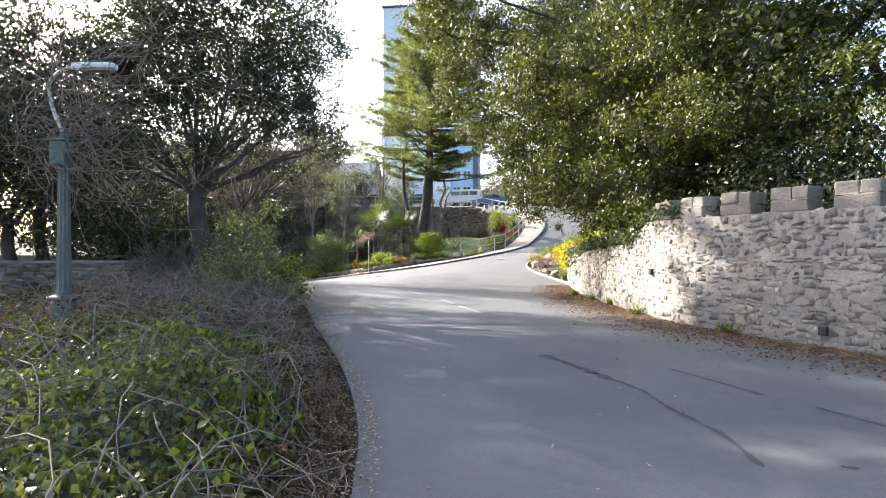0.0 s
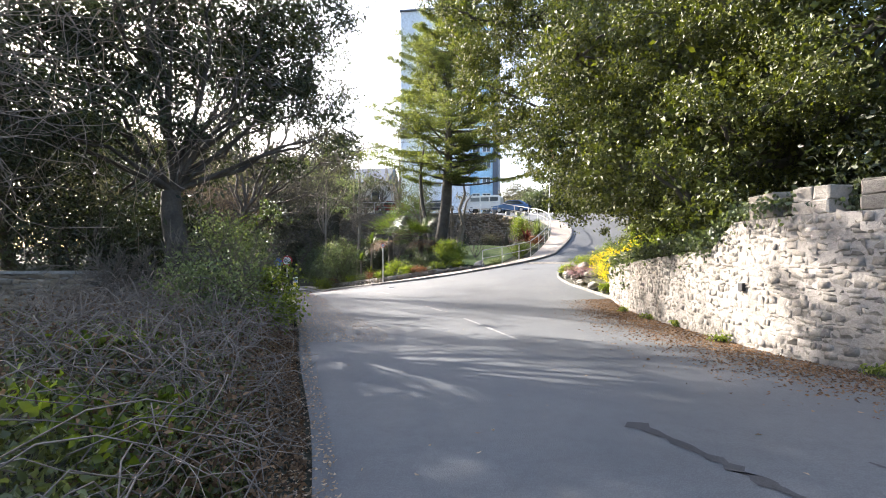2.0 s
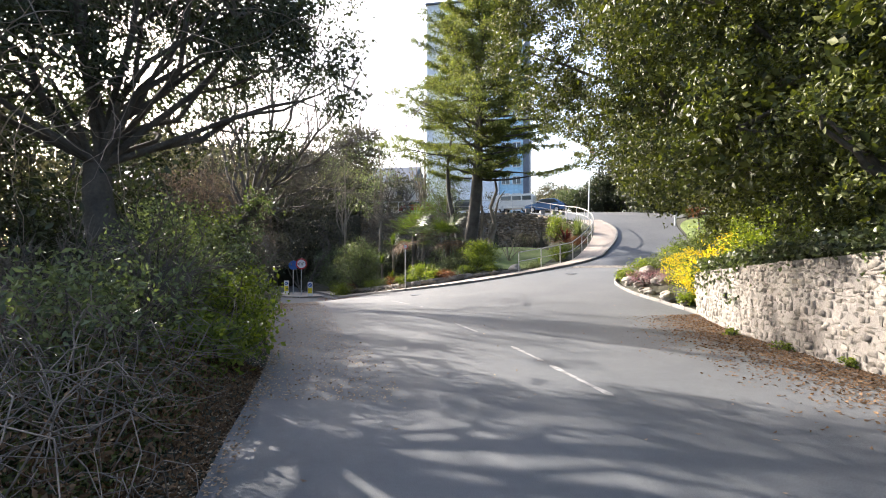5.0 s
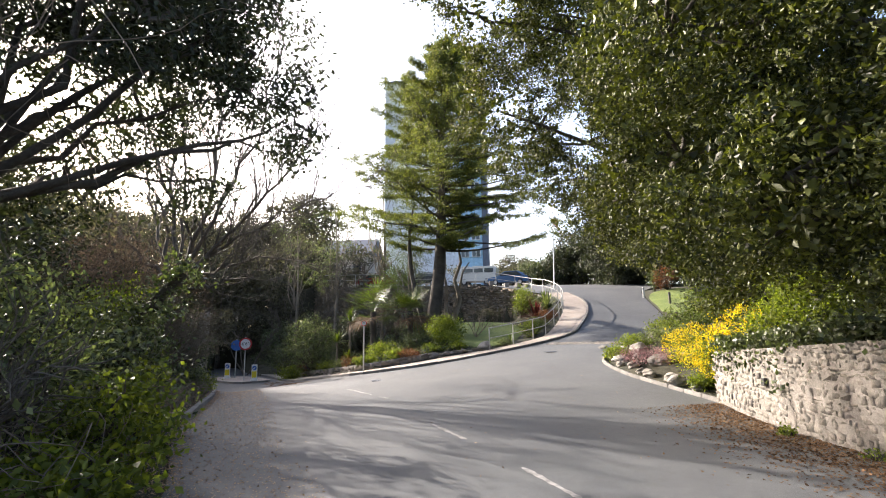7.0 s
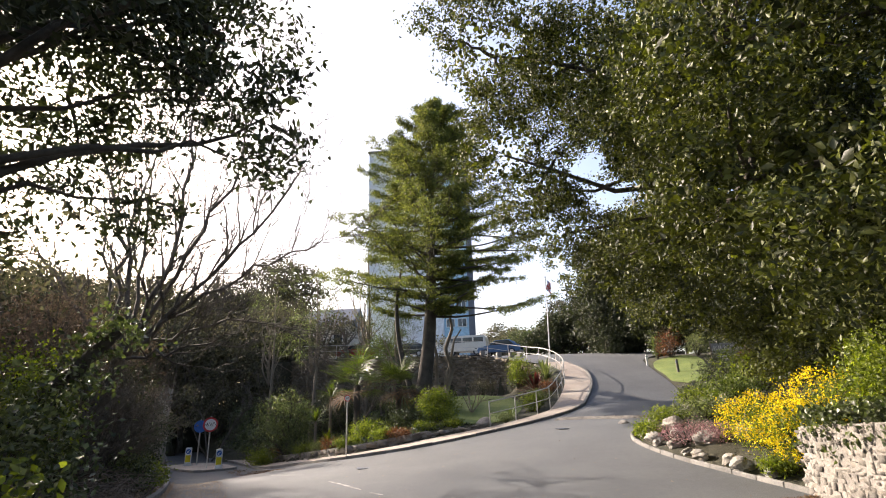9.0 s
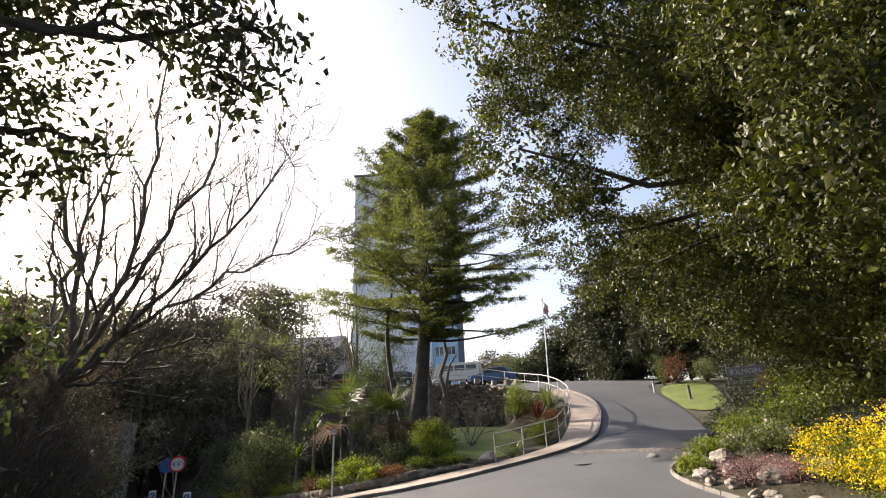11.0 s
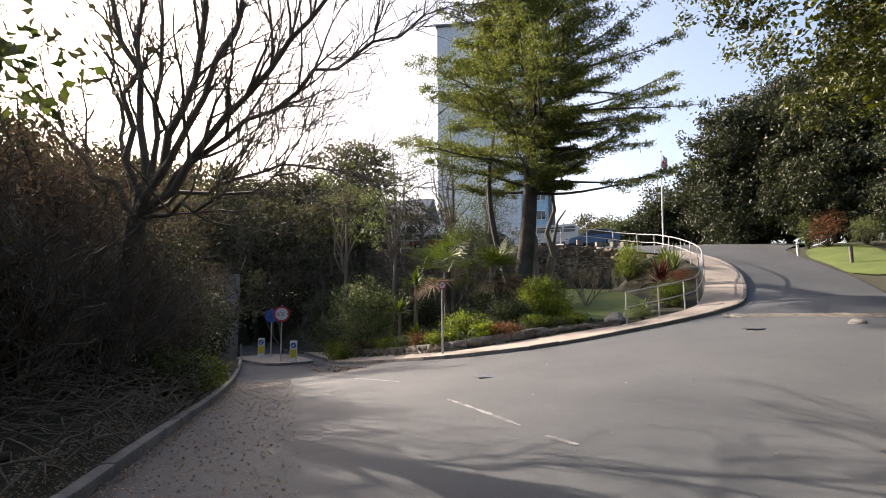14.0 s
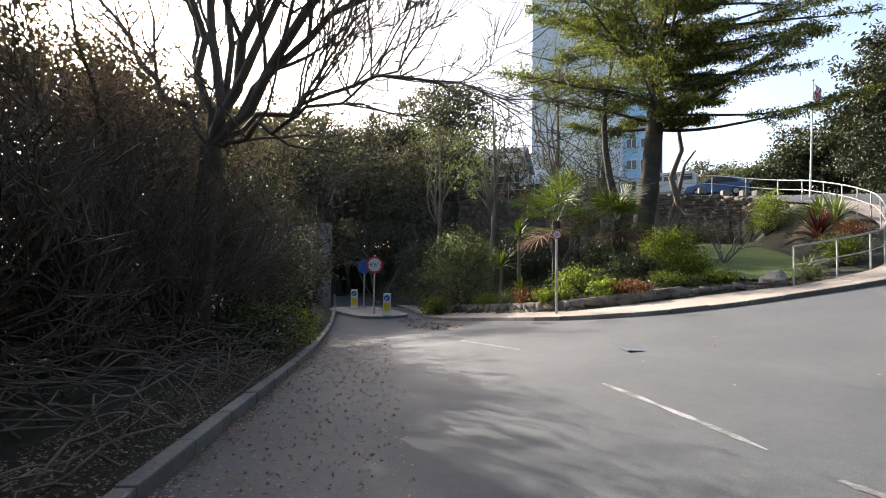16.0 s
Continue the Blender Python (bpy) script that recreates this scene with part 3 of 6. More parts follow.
# evergreen oaks that hang over the road from behind the battlemented wall
broadleaf("evergreen_oak", "huge evergreen oak hanging over the stone wall", (9.0, 15.5, 1.8), 0.45, 4.0,
          [(3.6, 18.6, 5.0, 2.3, 2.4, 1.7), (4.0, 16.2, 3.9, 1.7, 1.8, 1.6), (4.7, 17.0, 3.4, 1.3, 1.8, 1.1), (3.4, 18.2, 7.4, 2.2, 2.5, 1.9), (5.6, 14.3, 4.6, 1.9, 2.1, 1.9), (6.0, 15.6, 7.4, 2.8, 3.0, 2.4),
           (5.6, 19.7, 4.3, 1.8, 1.6, 1.7), (7.0, 11.6, 5.6, 2.1, 2.3, 1.9), (6.0, 12.9, 7.2, 2.2, 2.2, 1.8), (8.8, 12.0, 8.2, 3.0, 3.0, 2.4), (9.6, 8.4, 6.4, 2.4, 2.4, 2.2), (8.3, 9.6, 4.5, 1.5, 1.6, 1.3),
           (5.0, 20.8, 8.2, 2.3, 2.3, 2.1), (8.6, 17.0, 5.0, 2.6, 3.0, 3.0), (8.6, 13.0, 3.8, 2.0, 3.4, 1.4), (5.0, 14.2, 2.7, 0.9, 1.5, 1.2), (6.4, 18.5, 9.8, 3.0, 3.0, 2.0), (11.5, 6.0, 7.0, 2.6, 2.6, 2.6), (7.0, 20.6, 5.6, 2.0, 2.0, 2.2)],
          6.2, 78, 0.17, 0.098, 0.050, HOLM, BARK, 11, 0.55, 1.45, twigs=90, core=18, lobes=0.72)
broadleaf("evergreen_oak", "tall evergreen oak whose crown reaches over the road", (12.5, 22, 3.0), 0.45, 5.5,
          [(0.5, 23.5, 11.2, 2.0, 2.2, 1.6), (0.9, 25.5, 9.4, 1.8, 2.0, 1.4), (2.0, 26.2, 8.2, 1.6, 1.9, 1.3), (3.2, 27.4, 7.0, 1.2, 1.6, 1.2), (5.0, 27.6, 6.6, 1.7, 1.9, 1.7), (6.6, 26.4, 5.2, 1.9, 2.0, 1.9), (3.2, 24.0, 11.4, 2.4, 2.6, 2.0),
           (5.6, 25.0, 9.6, 2.6, 2.8, 2.4), (7.6, 22.5, 9.6, 2.6, 2.8, 2.4), (8.6, 23.0, 6.0, 2.4, 2.8, 2.4), (11.0, 24.0, 9.0, 3.2, 3.2, 3.0), (9.8, 26.6, 5.0, 2.2, 2.6, 2.4), (12.5, 18.0, 8.0, 3.0, 3.0, 3.0), (13.0, 28.0, 8.0, 3.0, 3.2, 4.0),
           (9.6, 22.5, 3.4, 2.2, 2.4, 2.0), (8.4, 27.2, 11.0, 2.8, 2.8, 2.6), (4.6, 26.5, 12.4, 2.8, 2.8, 2.2), (0.7, 21.0, 12.4, 2.1, 2.4, 1.4), (8.0, 24.2, 3.2, 1.6, 1.8, 1.6), (4.4, 22.6, 9.2, 2.3, 2.3, 2.2), (6.2, 22.8, 7.4, 2.1, 2.2, 2.0), (7.4, 28.6, 8.0, 2.4, 2.4, 2.4), (6.2, 24.6, 12.8, 2.6, 2.6, 2.0)],
          5.6, 76, 0.18, 0.108, 0.054, HOLM, BARK, 12, 0.55, 2.3, twigs=90, core=13, lobes=0.74)
# their shade is put into the darker HOLM_D leaf colour
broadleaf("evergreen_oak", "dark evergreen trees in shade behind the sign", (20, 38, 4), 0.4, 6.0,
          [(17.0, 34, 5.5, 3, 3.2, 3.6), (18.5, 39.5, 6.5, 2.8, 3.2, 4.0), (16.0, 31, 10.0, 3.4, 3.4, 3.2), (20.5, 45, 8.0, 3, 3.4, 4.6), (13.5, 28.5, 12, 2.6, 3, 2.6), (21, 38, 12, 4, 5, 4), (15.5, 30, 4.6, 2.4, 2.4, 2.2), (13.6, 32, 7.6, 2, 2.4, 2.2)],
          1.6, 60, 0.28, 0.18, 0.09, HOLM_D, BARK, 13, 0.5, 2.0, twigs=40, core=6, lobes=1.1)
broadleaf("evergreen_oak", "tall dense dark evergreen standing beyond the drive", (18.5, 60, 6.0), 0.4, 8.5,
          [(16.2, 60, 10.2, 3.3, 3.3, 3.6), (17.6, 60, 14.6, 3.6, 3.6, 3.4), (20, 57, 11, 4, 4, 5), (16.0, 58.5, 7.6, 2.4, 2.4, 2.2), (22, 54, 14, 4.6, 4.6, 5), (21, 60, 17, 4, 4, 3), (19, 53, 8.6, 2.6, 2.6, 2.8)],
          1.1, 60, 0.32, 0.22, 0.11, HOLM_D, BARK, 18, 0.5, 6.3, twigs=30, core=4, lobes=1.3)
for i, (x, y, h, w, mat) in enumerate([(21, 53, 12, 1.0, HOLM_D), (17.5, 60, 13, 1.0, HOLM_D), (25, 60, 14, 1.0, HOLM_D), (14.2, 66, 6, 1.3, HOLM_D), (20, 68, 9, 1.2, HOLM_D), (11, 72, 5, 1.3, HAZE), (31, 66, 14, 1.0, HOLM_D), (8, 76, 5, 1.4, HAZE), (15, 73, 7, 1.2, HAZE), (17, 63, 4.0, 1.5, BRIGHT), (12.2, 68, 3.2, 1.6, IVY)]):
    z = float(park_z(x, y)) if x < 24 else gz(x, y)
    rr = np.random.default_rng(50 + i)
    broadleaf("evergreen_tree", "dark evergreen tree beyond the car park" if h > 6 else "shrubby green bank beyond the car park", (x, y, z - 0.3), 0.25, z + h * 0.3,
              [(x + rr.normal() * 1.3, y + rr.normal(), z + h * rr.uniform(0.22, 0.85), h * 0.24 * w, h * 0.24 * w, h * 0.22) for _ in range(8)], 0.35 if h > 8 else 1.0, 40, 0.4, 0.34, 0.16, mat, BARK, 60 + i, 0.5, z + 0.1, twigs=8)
for i, (x, y, r, h, mat) in enumerate([(9.6, 68, 2.2, 3.0, IVY), (12.4, 66, 2.4, 3.6, HOLM_D), (15.0, 64.5, 2.4, 4.0, HOLM_D), (17.6, 62, 2.4, 4.2, BRIGHT), (20.0, 59, 2.6, 4.6, HOLM_D), (20.6, 55, 2.4, 4.2, HOLM_D), (21.0, 50.5, 2.4, 4.4, HOLM_D), (7.0, 70, 2.2, 2.4, HAZE), (13.6, 69, 2.6, 5.0, HOLM_D), (18.5, 65, 2.8, 6.0, HOLM_D)]):
    shrub("shrub", "dense scrub bank beyond the car park", x, y, r, h, mat, 4200, 0.26, 0.12, 840 + i, z=float(park_z(x, y)) - 0.1, spread=0.3)
# unseen oaks added further along the wall to block skylight from behind
for i, (x, y) in enumerate([(14.8, 2.2), (17.5, -5.0), (20.5, -12.0)]):
    broadleaf("evergreen_oak", "unseen evergreen oak added along the stone wall to block skylight", (x, y, gz(x, y) - 0.2), 0.4, 4.5,
              [(x, y, 7.0, 3.2, 3.2, 3.6), (x - 1.6, y + 1.0, 5.0, 2.2, 2.4, 2.2), (x + 1.5, y - 1, 9.5, 3.0, 3.0, 2.4)], 0.8, 50, 0.34, 0.22, 0.11, HOLM, BARK, 940 + i, 0.6, 2.4, twigs=10, core=3)
# tree on the left verge, its backlit darkness put into the leaf colour
broadleaf("evergreen_oak", "evergreen oak leaning over the verge, shade put into its leaf colour", (-6.75, 14.75, 0.2), 0.27, 3.1,
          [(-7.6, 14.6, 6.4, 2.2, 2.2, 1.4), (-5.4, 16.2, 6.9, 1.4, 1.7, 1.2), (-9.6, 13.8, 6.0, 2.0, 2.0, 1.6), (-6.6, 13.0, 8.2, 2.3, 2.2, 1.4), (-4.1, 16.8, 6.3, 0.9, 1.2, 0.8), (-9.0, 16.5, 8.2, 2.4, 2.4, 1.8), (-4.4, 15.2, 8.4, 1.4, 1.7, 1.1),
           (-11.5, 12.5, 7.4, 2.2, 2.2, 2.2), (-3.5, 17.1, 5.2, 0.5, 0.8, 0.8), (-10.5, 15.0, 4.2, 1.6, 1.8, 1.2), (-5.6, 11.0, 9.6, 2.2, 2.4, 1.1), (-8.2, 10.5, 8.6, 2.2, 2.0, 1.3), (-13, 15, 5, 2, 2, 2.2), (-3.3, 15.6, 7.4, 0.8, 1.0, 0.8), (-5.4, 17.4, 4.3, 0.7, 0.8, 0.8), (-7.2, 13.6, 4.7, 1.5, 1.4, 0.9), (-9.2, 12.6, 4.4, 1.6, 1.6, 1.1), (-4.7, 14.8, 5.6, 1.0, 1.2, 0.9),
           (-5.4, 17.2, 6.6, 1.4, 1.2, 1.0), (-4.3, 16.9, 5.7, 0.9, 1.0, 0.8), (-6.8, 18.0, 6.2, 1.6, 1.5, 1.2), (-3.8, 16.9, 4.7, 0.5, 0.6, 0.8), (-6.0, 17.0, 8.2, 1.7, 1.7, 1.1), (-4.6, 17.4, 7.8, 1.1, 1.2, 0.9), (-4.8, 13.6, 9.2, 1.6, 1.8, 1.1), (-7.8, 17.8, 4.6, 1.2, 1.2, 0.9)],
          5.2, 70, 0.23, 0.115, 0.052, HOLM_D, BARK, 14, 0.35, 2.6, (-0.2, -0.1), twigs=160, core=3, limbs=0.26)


# bare tree with many forks
def bare_tree(name, label, base, seed, height, r, lean, levels=5, bark=BARK_G, stems=5, kids=(2, 4), spread=0.62):
    rng = np.random.default_rng(seed)
    out, tips = [], []
    for k in range(stems):
        a = 2 * math.pi * k / stems + rng.uniform(-0.4, 0.4)
        d = (math.cos(a) * 0.55 + lean[0], math.sin(a) * 0.45 + lean[1], 1.0)
        branching(rng, base, d, height * 0.48 * rng.uniform(0.8, 1.1), r, levels - 1, kids, spread, 0.66, 0.10, 0.05, out, tips)
    return tree(name, label, base, out, bark, None, None, None, 5)


def spreading_tree(base, seed):
    """A leafless tree whose long limbs fan out from a low fork, most of them sideways and up."""
    rng = np.random.default_rng(seed)
    b = np.array(base)
    out, tips = [[(b + np.array([0.9 * u, -0.8 * u, 3.6 * u - 0.2]), 0.25 - 0.07 * u) for u in np.linspace(0, 1, 6)]], []
    fork = out[0][-1][0]
    # each limb: knee and end measured from the fork, thickness
    for knee, end, r in [((-1.0, 0.2, 3.6), (0.1, 0.9, 8.4), 0.10), ((0.4, 0.1, 3.6), (-2.3, -0.4, 8.2), 0.11), ((0.5, 0.6, 3.2), (-1.1, 1.2, 8.6), 0.09), ((1.9, -0.2, 2.6), (1.6, -0.8, 8.8), 0.12), ((2.4, -0.5, 3.0), (3.9, -1.0, 8.6), 0.10),
                         ((2.6, -0.7, 1.6), (5.3, -1.5, 5.2), 0.12), ((3.0, -0.4, 2.4), (6.1, -1.8, 2.9), 0.10), ((2.4, 0.6, 1.6), (4.9, 0.8, 0.7), 0.07), ((1.6, -0.8, -0.1), (3.9, -1.5, 0.4), 0.07), ((-2.2, 0.4, 1.9), (-4.4, 1.2, 4.4), 0.09), ((-1.6, 1.2, 2.6), (-2.8, 2.2, 6.6), 0.08)]:
        k, e = np.array(knee), np.array(end)
        ts = np.linspace(0, 1, 13)
        pts = [fork + 2 * u * (1 - u) * k + u * u * e + rng.normal(size=3) * 0.07 * (0 < u < 1) for u in ts]
        path = [(p, 0.85 * r * (1 - 0.78 * u)) for p, u in zip(pts, ts)]
        out.append(path)
        for j in range(3, 13):
            ax = unit(pts[j] - pts[j - 1])
            for _ in range(2 if j > 5 else 1):
                side = unit(ax + unit(np.cross(ax, rng.normal(size=3))) * rng.uniform(0.5, 1.0) + np.array([0, 0, 0.35]))
                branching(rng, pts[j], side, rng.uniform(1.1, 2.3), max(0.014, path[j][1] * 0.55), 2, (3, 5), 0.75, 0.62, 0.13, 0.05, out, tips, 0.2)
    return tree("bare_tree", "bare many-forked winter tree behind the kerb hedge", base, out, BARK_G, None, None, None, 4)


spreading_tree((-11.4, 27.6, 0.0), 21)
for i, (x, y, h) in enumerate([(-17, 42, 9), (-10.5, 47, 8), (-6.5, 46, 7.5), (-20, 34, 9), (-4.2, 48.5, 7), (-13, 50, 9), (-8.4, 49, 8), (-2.6, 49, 6), (-15, 46, 8), (-5.5, 43, 6)]):
    bare_tree("bare_tree", "slender leafless tree on the shaded bank", (x, y, gz(x, y) - 0.1), 30 + i, h, 0.06, (0.02, 0), 4, BARK_G, 3, (3, 4))


# cedar with flat tiers
def cedar(base, seed):
    rng = np.random.default_rng(seed)
    H = 21.4

    def axis(u):
        return np.array(base) + np.array([1.9 * u + 0.3 * math.sin(u * 6), 0.1 * u, u * H])
    trunk = [[(axis(u) - np.array([0, 0, 0.3]), 0.52 - 0.46 * u if u > 0.04 else 0.66) for u in np.linspace(0, 1, 22)]]
    trunk += [[(np.array(base) + np.array([-0.25 - 0.95 * math.sin(u * 2.4), -0.15, 1.6 + u * 7.8]), 0.20 - 0.13 * u) for u in np.linspace(0, 1, 9)]]
    V, F, paths, n0 = [], [], [], 0
    us = [0.26, 0.35, 0.44, 0.54, 0.62, 0.74, 0.84, 0.94, 1.0]
    wide = [4.0, 6.6, 7.2, 6.5, 5.7, 4.4, 3.2, 1.7, 0.5]
    lee = [1.4, 2.6, 3.6, 4.4, 4.9, 4.5, 3.5, 1.8, 0.5]
    for k in range(138):
        bare = k >= 120                       # long thin limbs on the open side, leafy at their ends only
        u = rng.uniform(0.30, 0.66) if bare else 0.30 + 0.69 * (k + rng.random()) / 120
        a = rng.normal() * 0.55 if bare else k * 2.399 + rng.normal() * 0.3
        c = (1 + math.cos(a)) / 2
        reach = rng.uniform(5.2, 8.0) if bare else (np.interp(u, us, wide) * (1 - c) + np.interp(u, us, lee) * c) * rng.uniform(0.62, 1.1)
        d = np.array([math.cos(a), math.sin(a), -0.12 if bare else -0.02 + 0.42 * u])
        path, _ = limb(rng, axis(u) - np.array([0, 0, reach * 0.05]), d, max(0.7, reach), 0.08, 0.012, 0.05, 0.045 if bare else 0.012, 9)
        paths.append(path)
        cs = []
        for j in range(5 if bare else 2, 10):
            for s in (-1, 1):
                side = np.array([-d[1], d[0], 0.04]) * s
                q, _ = limb(rng, path[j][0], d * 0.8 + side * 0.7, max(0.35, reach * (0.36 - 0.028 * j) * (0.55 if bare else 1.0)), 0.016, 0.005, 0.10, 0.0, 4)
                paths.append(q)
                cs += [pt for pt, _ in q[1:]] + [(q[i][0] + q[i + 1][0]) / 2 for i in range(1, 4)]
        cs = np.array(cs)
        cs = cs[rng.random(len(cs)) < (0.55 if bare else 0.72)]
        cc = np.repeat(cs, 20, axis=0) + rng.normal(size=(len(cs) * 20, 3)) * np.array([0.16, 0.16, 0.075])
        v, f = leaf_arrays(rng, cc, 0.17, 0.05, up=0.6)
        V.append(v)
        F.append(f + n0)
        n0 += len(v)
    return tree("cedar_tree", "tall cedar with flat tiers of foliage", base, trunk + paths, BARK, np.concatenate(V), np.concatenate(F), CEDAR, 6)


cedar((-2.1, 43.0, 0.9), 5)


def gum(x, y, h, seed, label, spread=2.2):
    rng = np.random.default_rng(seed)
    b = (x, y, gz(x, y) - 0.2)
    blobs = [(x + rng.normal() * spread * 0.5, y + rng.normal() * spread * 0.4, b[2] + h * rng.uniform(0.45, 0.95), rng.uniform(0.7, 1.3), rng.uniform(0.7, 1.3), rng.uniform(0.6, 1.2)) for _ in range(12)]
    paths = [[(np.array(b) + np.array([0.2 * math.sin(3 * u), 0, h * 0.85 * u]), 0.14 - 0.11 * u) for u in np.linspace(0, 1, 8)]] + to_points(rng, (x, y, b[2] + h * 0.35), 0.05, [q[:3] for q in blobs])
    c = clumps(rng, blobs, 2.2, 0.3)
    v, f = foliage(rng, c, 26, 0.24, 0.16, 0.04, droop=0.6)
    return tree("gum_tree", label, b, paths, BARK_P, v, f, GUM, 6)


gum(-8.5, 44, 12, 41, "thin grey-green gum tree on the garden bank")
gum(-5.6, 47, 14, 42, "tall airy gum tree behind the garden")
gum(-3.4, 45, 9.0, 43, "slim gum tree close to the cedar", 1.4)
gum(-12.0, 47, 12, 44, "grey-green gum tree over the shaded bank")
# pale double trunk just behind the cedar
tree("slender_tree", "pale forked trunk standing behind the cedar", (-0.6, 44.6, 1.2),
     to_points(np.random.default_rng(9), (-0.6, 44.6, 1.2), 0.20, [(-0.9, 44.8, 7.5), (0.7, 44.8, 6.8), (0.9, 45, 9.5)], 0.05), BARK_P, None, None, None)


# ---- stone walls ----
def arc(line):
    s = np.concatenate([[0], np.cumsum(np.linalg.norm(np.diff(line, axis=0), axis=1))])
    return s


def along(line, s, at):
    return np.array([np.interp(at, s, line[:, 0]), np.interp(at, s, line[:, 1])])


def thick_wall(name, line, base, top, thick, mat, side):
    """A wall of even thickness along a plan line; side is +1 where its body lies to the right of the line."""
    t = np.gradient(line, axis=0)
    n = np.stack([t[:, 1], -t[:, 0]], 1) * side
    n /= np.linalg.norm(n, axis=1)[:, None]
    back = line + n * thick
    V, F = [], []
    for (x, y), (u, w) in zip(line, back):
        b, h = base(x, y), top(x, y)
        V += [(x, y, b), (x, y, h), (u, w, h), (u, w, b)]
    for k in range(len(line) - 1):
        a, c = 4 * k, 4 * k + 4
        F += [(a, a + 1, c + 1, c), (a + 1, a + 2, c + 2, c + 1), (a + 2, a + 3, c + 3, c + 2)]
    e = 4 * (len(line) - 1)
    F += [(0, 3, 2, 1), (e, e + 1, e + 2, e + 3)]
    return as_mesh(name, V, F, mat)


def stone_shape(rng, rough=0.17):
    """A unit stone, x along the wall, y outwards, z up: a block with a chamfered, uneven face."""
    V = []
    for y, k in ((-0.5, 1.0), (0.34, 1.0), (0.5, 0.88)):
        for sx, sz in ((-1, -1), (1, -1), (1, 1), (-1, 1)):
            V.append((sx * 0.5 * k + rng.normal() * rough * 0.45, y + (rng.normal() * rough if y > 0 else 0), sz * 0.5 * k + rng.normal() * rough * 0.6))
    F = []
    for a in (0, 4):
        for i in range(4):
            j = (i + 1) % 4
            F.append((a + i, a + j, a + 4 + j, a + 4 + i))
    F.append((8, 9, 10, 11))
    return np.array(V), np.array(F)


STONE_RNG = np.random.default_rng(77)
SHAPES = [stone_shape(STONE_RNG) for _ in range(14)]
STONE_ME = [as_mesh("stone", v, f, STONE) for v, f in SHAPES]


def rubble(rng, line, base, top, side, course=(0.09, 0.19), length=(0.16, 0.48), proud=(0.01, 0.05), depth=0.12, gap=0.012, s0=0.0, s1=None):
    """Stones laid in uneven courses on the face of a wall: (shape number, matrix) for each."""
    s = arc(line)
    s1 = s[-1] if s1 is None else s1
    out = []
    z = 0.0
    while z < 9:
        h = rng.uniform(*course)
        a = s0 - rng.uniform(0, 0.3)
        hit = False
        while a < s1:
            L = rng.uniform(*length)
            c = min(max(a + L / 2, 0.01), s[-1] - 0.01)
            p, q = along(line, s, c), along(line, s, min(c + 0.05, s[-1])) - along(line, s, c - 0.05)
            b, t = base(*p), top(*p)
            hh = min(h, t - (b + z)) if z > 0 else h
            if hh > 0.05:
                hit = True
                q = q / (np.linalg.norm(q) + 1e-9)
                n = np.array([-q[1], q[0]]) * side
                o = p + n * (rng.uniform(*proud) - depth / 2)
                R = Matrix(((q[0], n[0], 0, o[0]), (q[1], n[1], 0, o[1]), (0, 0, 1, b + z + hh / 2 + rng.normal() * 0.012), (0, 0, 0, 1)))
                tilt = pose(0, 0, 0, rng.normal() * 3, rng.normal() * 5, rng.normal() * 4)
                out.append((int(rng.integers(len(SHAPES))), R @ tilt @ Matrix.Diagonal((L - gap, depth, (hh - gap) * rng.uniform(0.8, 1.15), 1)), c, z))
            a += L
        z += h
        if not hit:
            break
    return out


def joined(stones, name, mat):
    V, F, n0 = [], [], 0
    for k, m, *_ in stones:
        v, f = SHAPES[k]
        M = np.array(m)
        V.append(v @ M[:3, :3].T + M[:3, 3])
        F.append(f + n0)
        n0 += len(v)
    return as_mesh(name, np.concatenate(V), np.concatenate(F), mat)


# battlemented wall on the outside of the bend
w0 = int(np.argmin(np.hypot(RIGHT[:, 0] - 5.0, RIGHT[:, 1] - 20.7)))
WALL = RIGHT[w0:]
WALL = WALL[WALL[:, 1] > -7.5]
WALL_S = arc(WALL)
FACE = -1


def wall_top(x, y):
    return float(np.interp(y, [12.2, 12.9, 20.7], [2.18, 1.70, 1.22]))


wall_e = put("wall_east", thick_wall("wall_east", WALL, lambda x, y: -0.2, wall_top, 0.5, MORTAR, -1))
tagged(wall_e, "grey rubble stone wall with battlements beside the road", "wall", kind="structure")


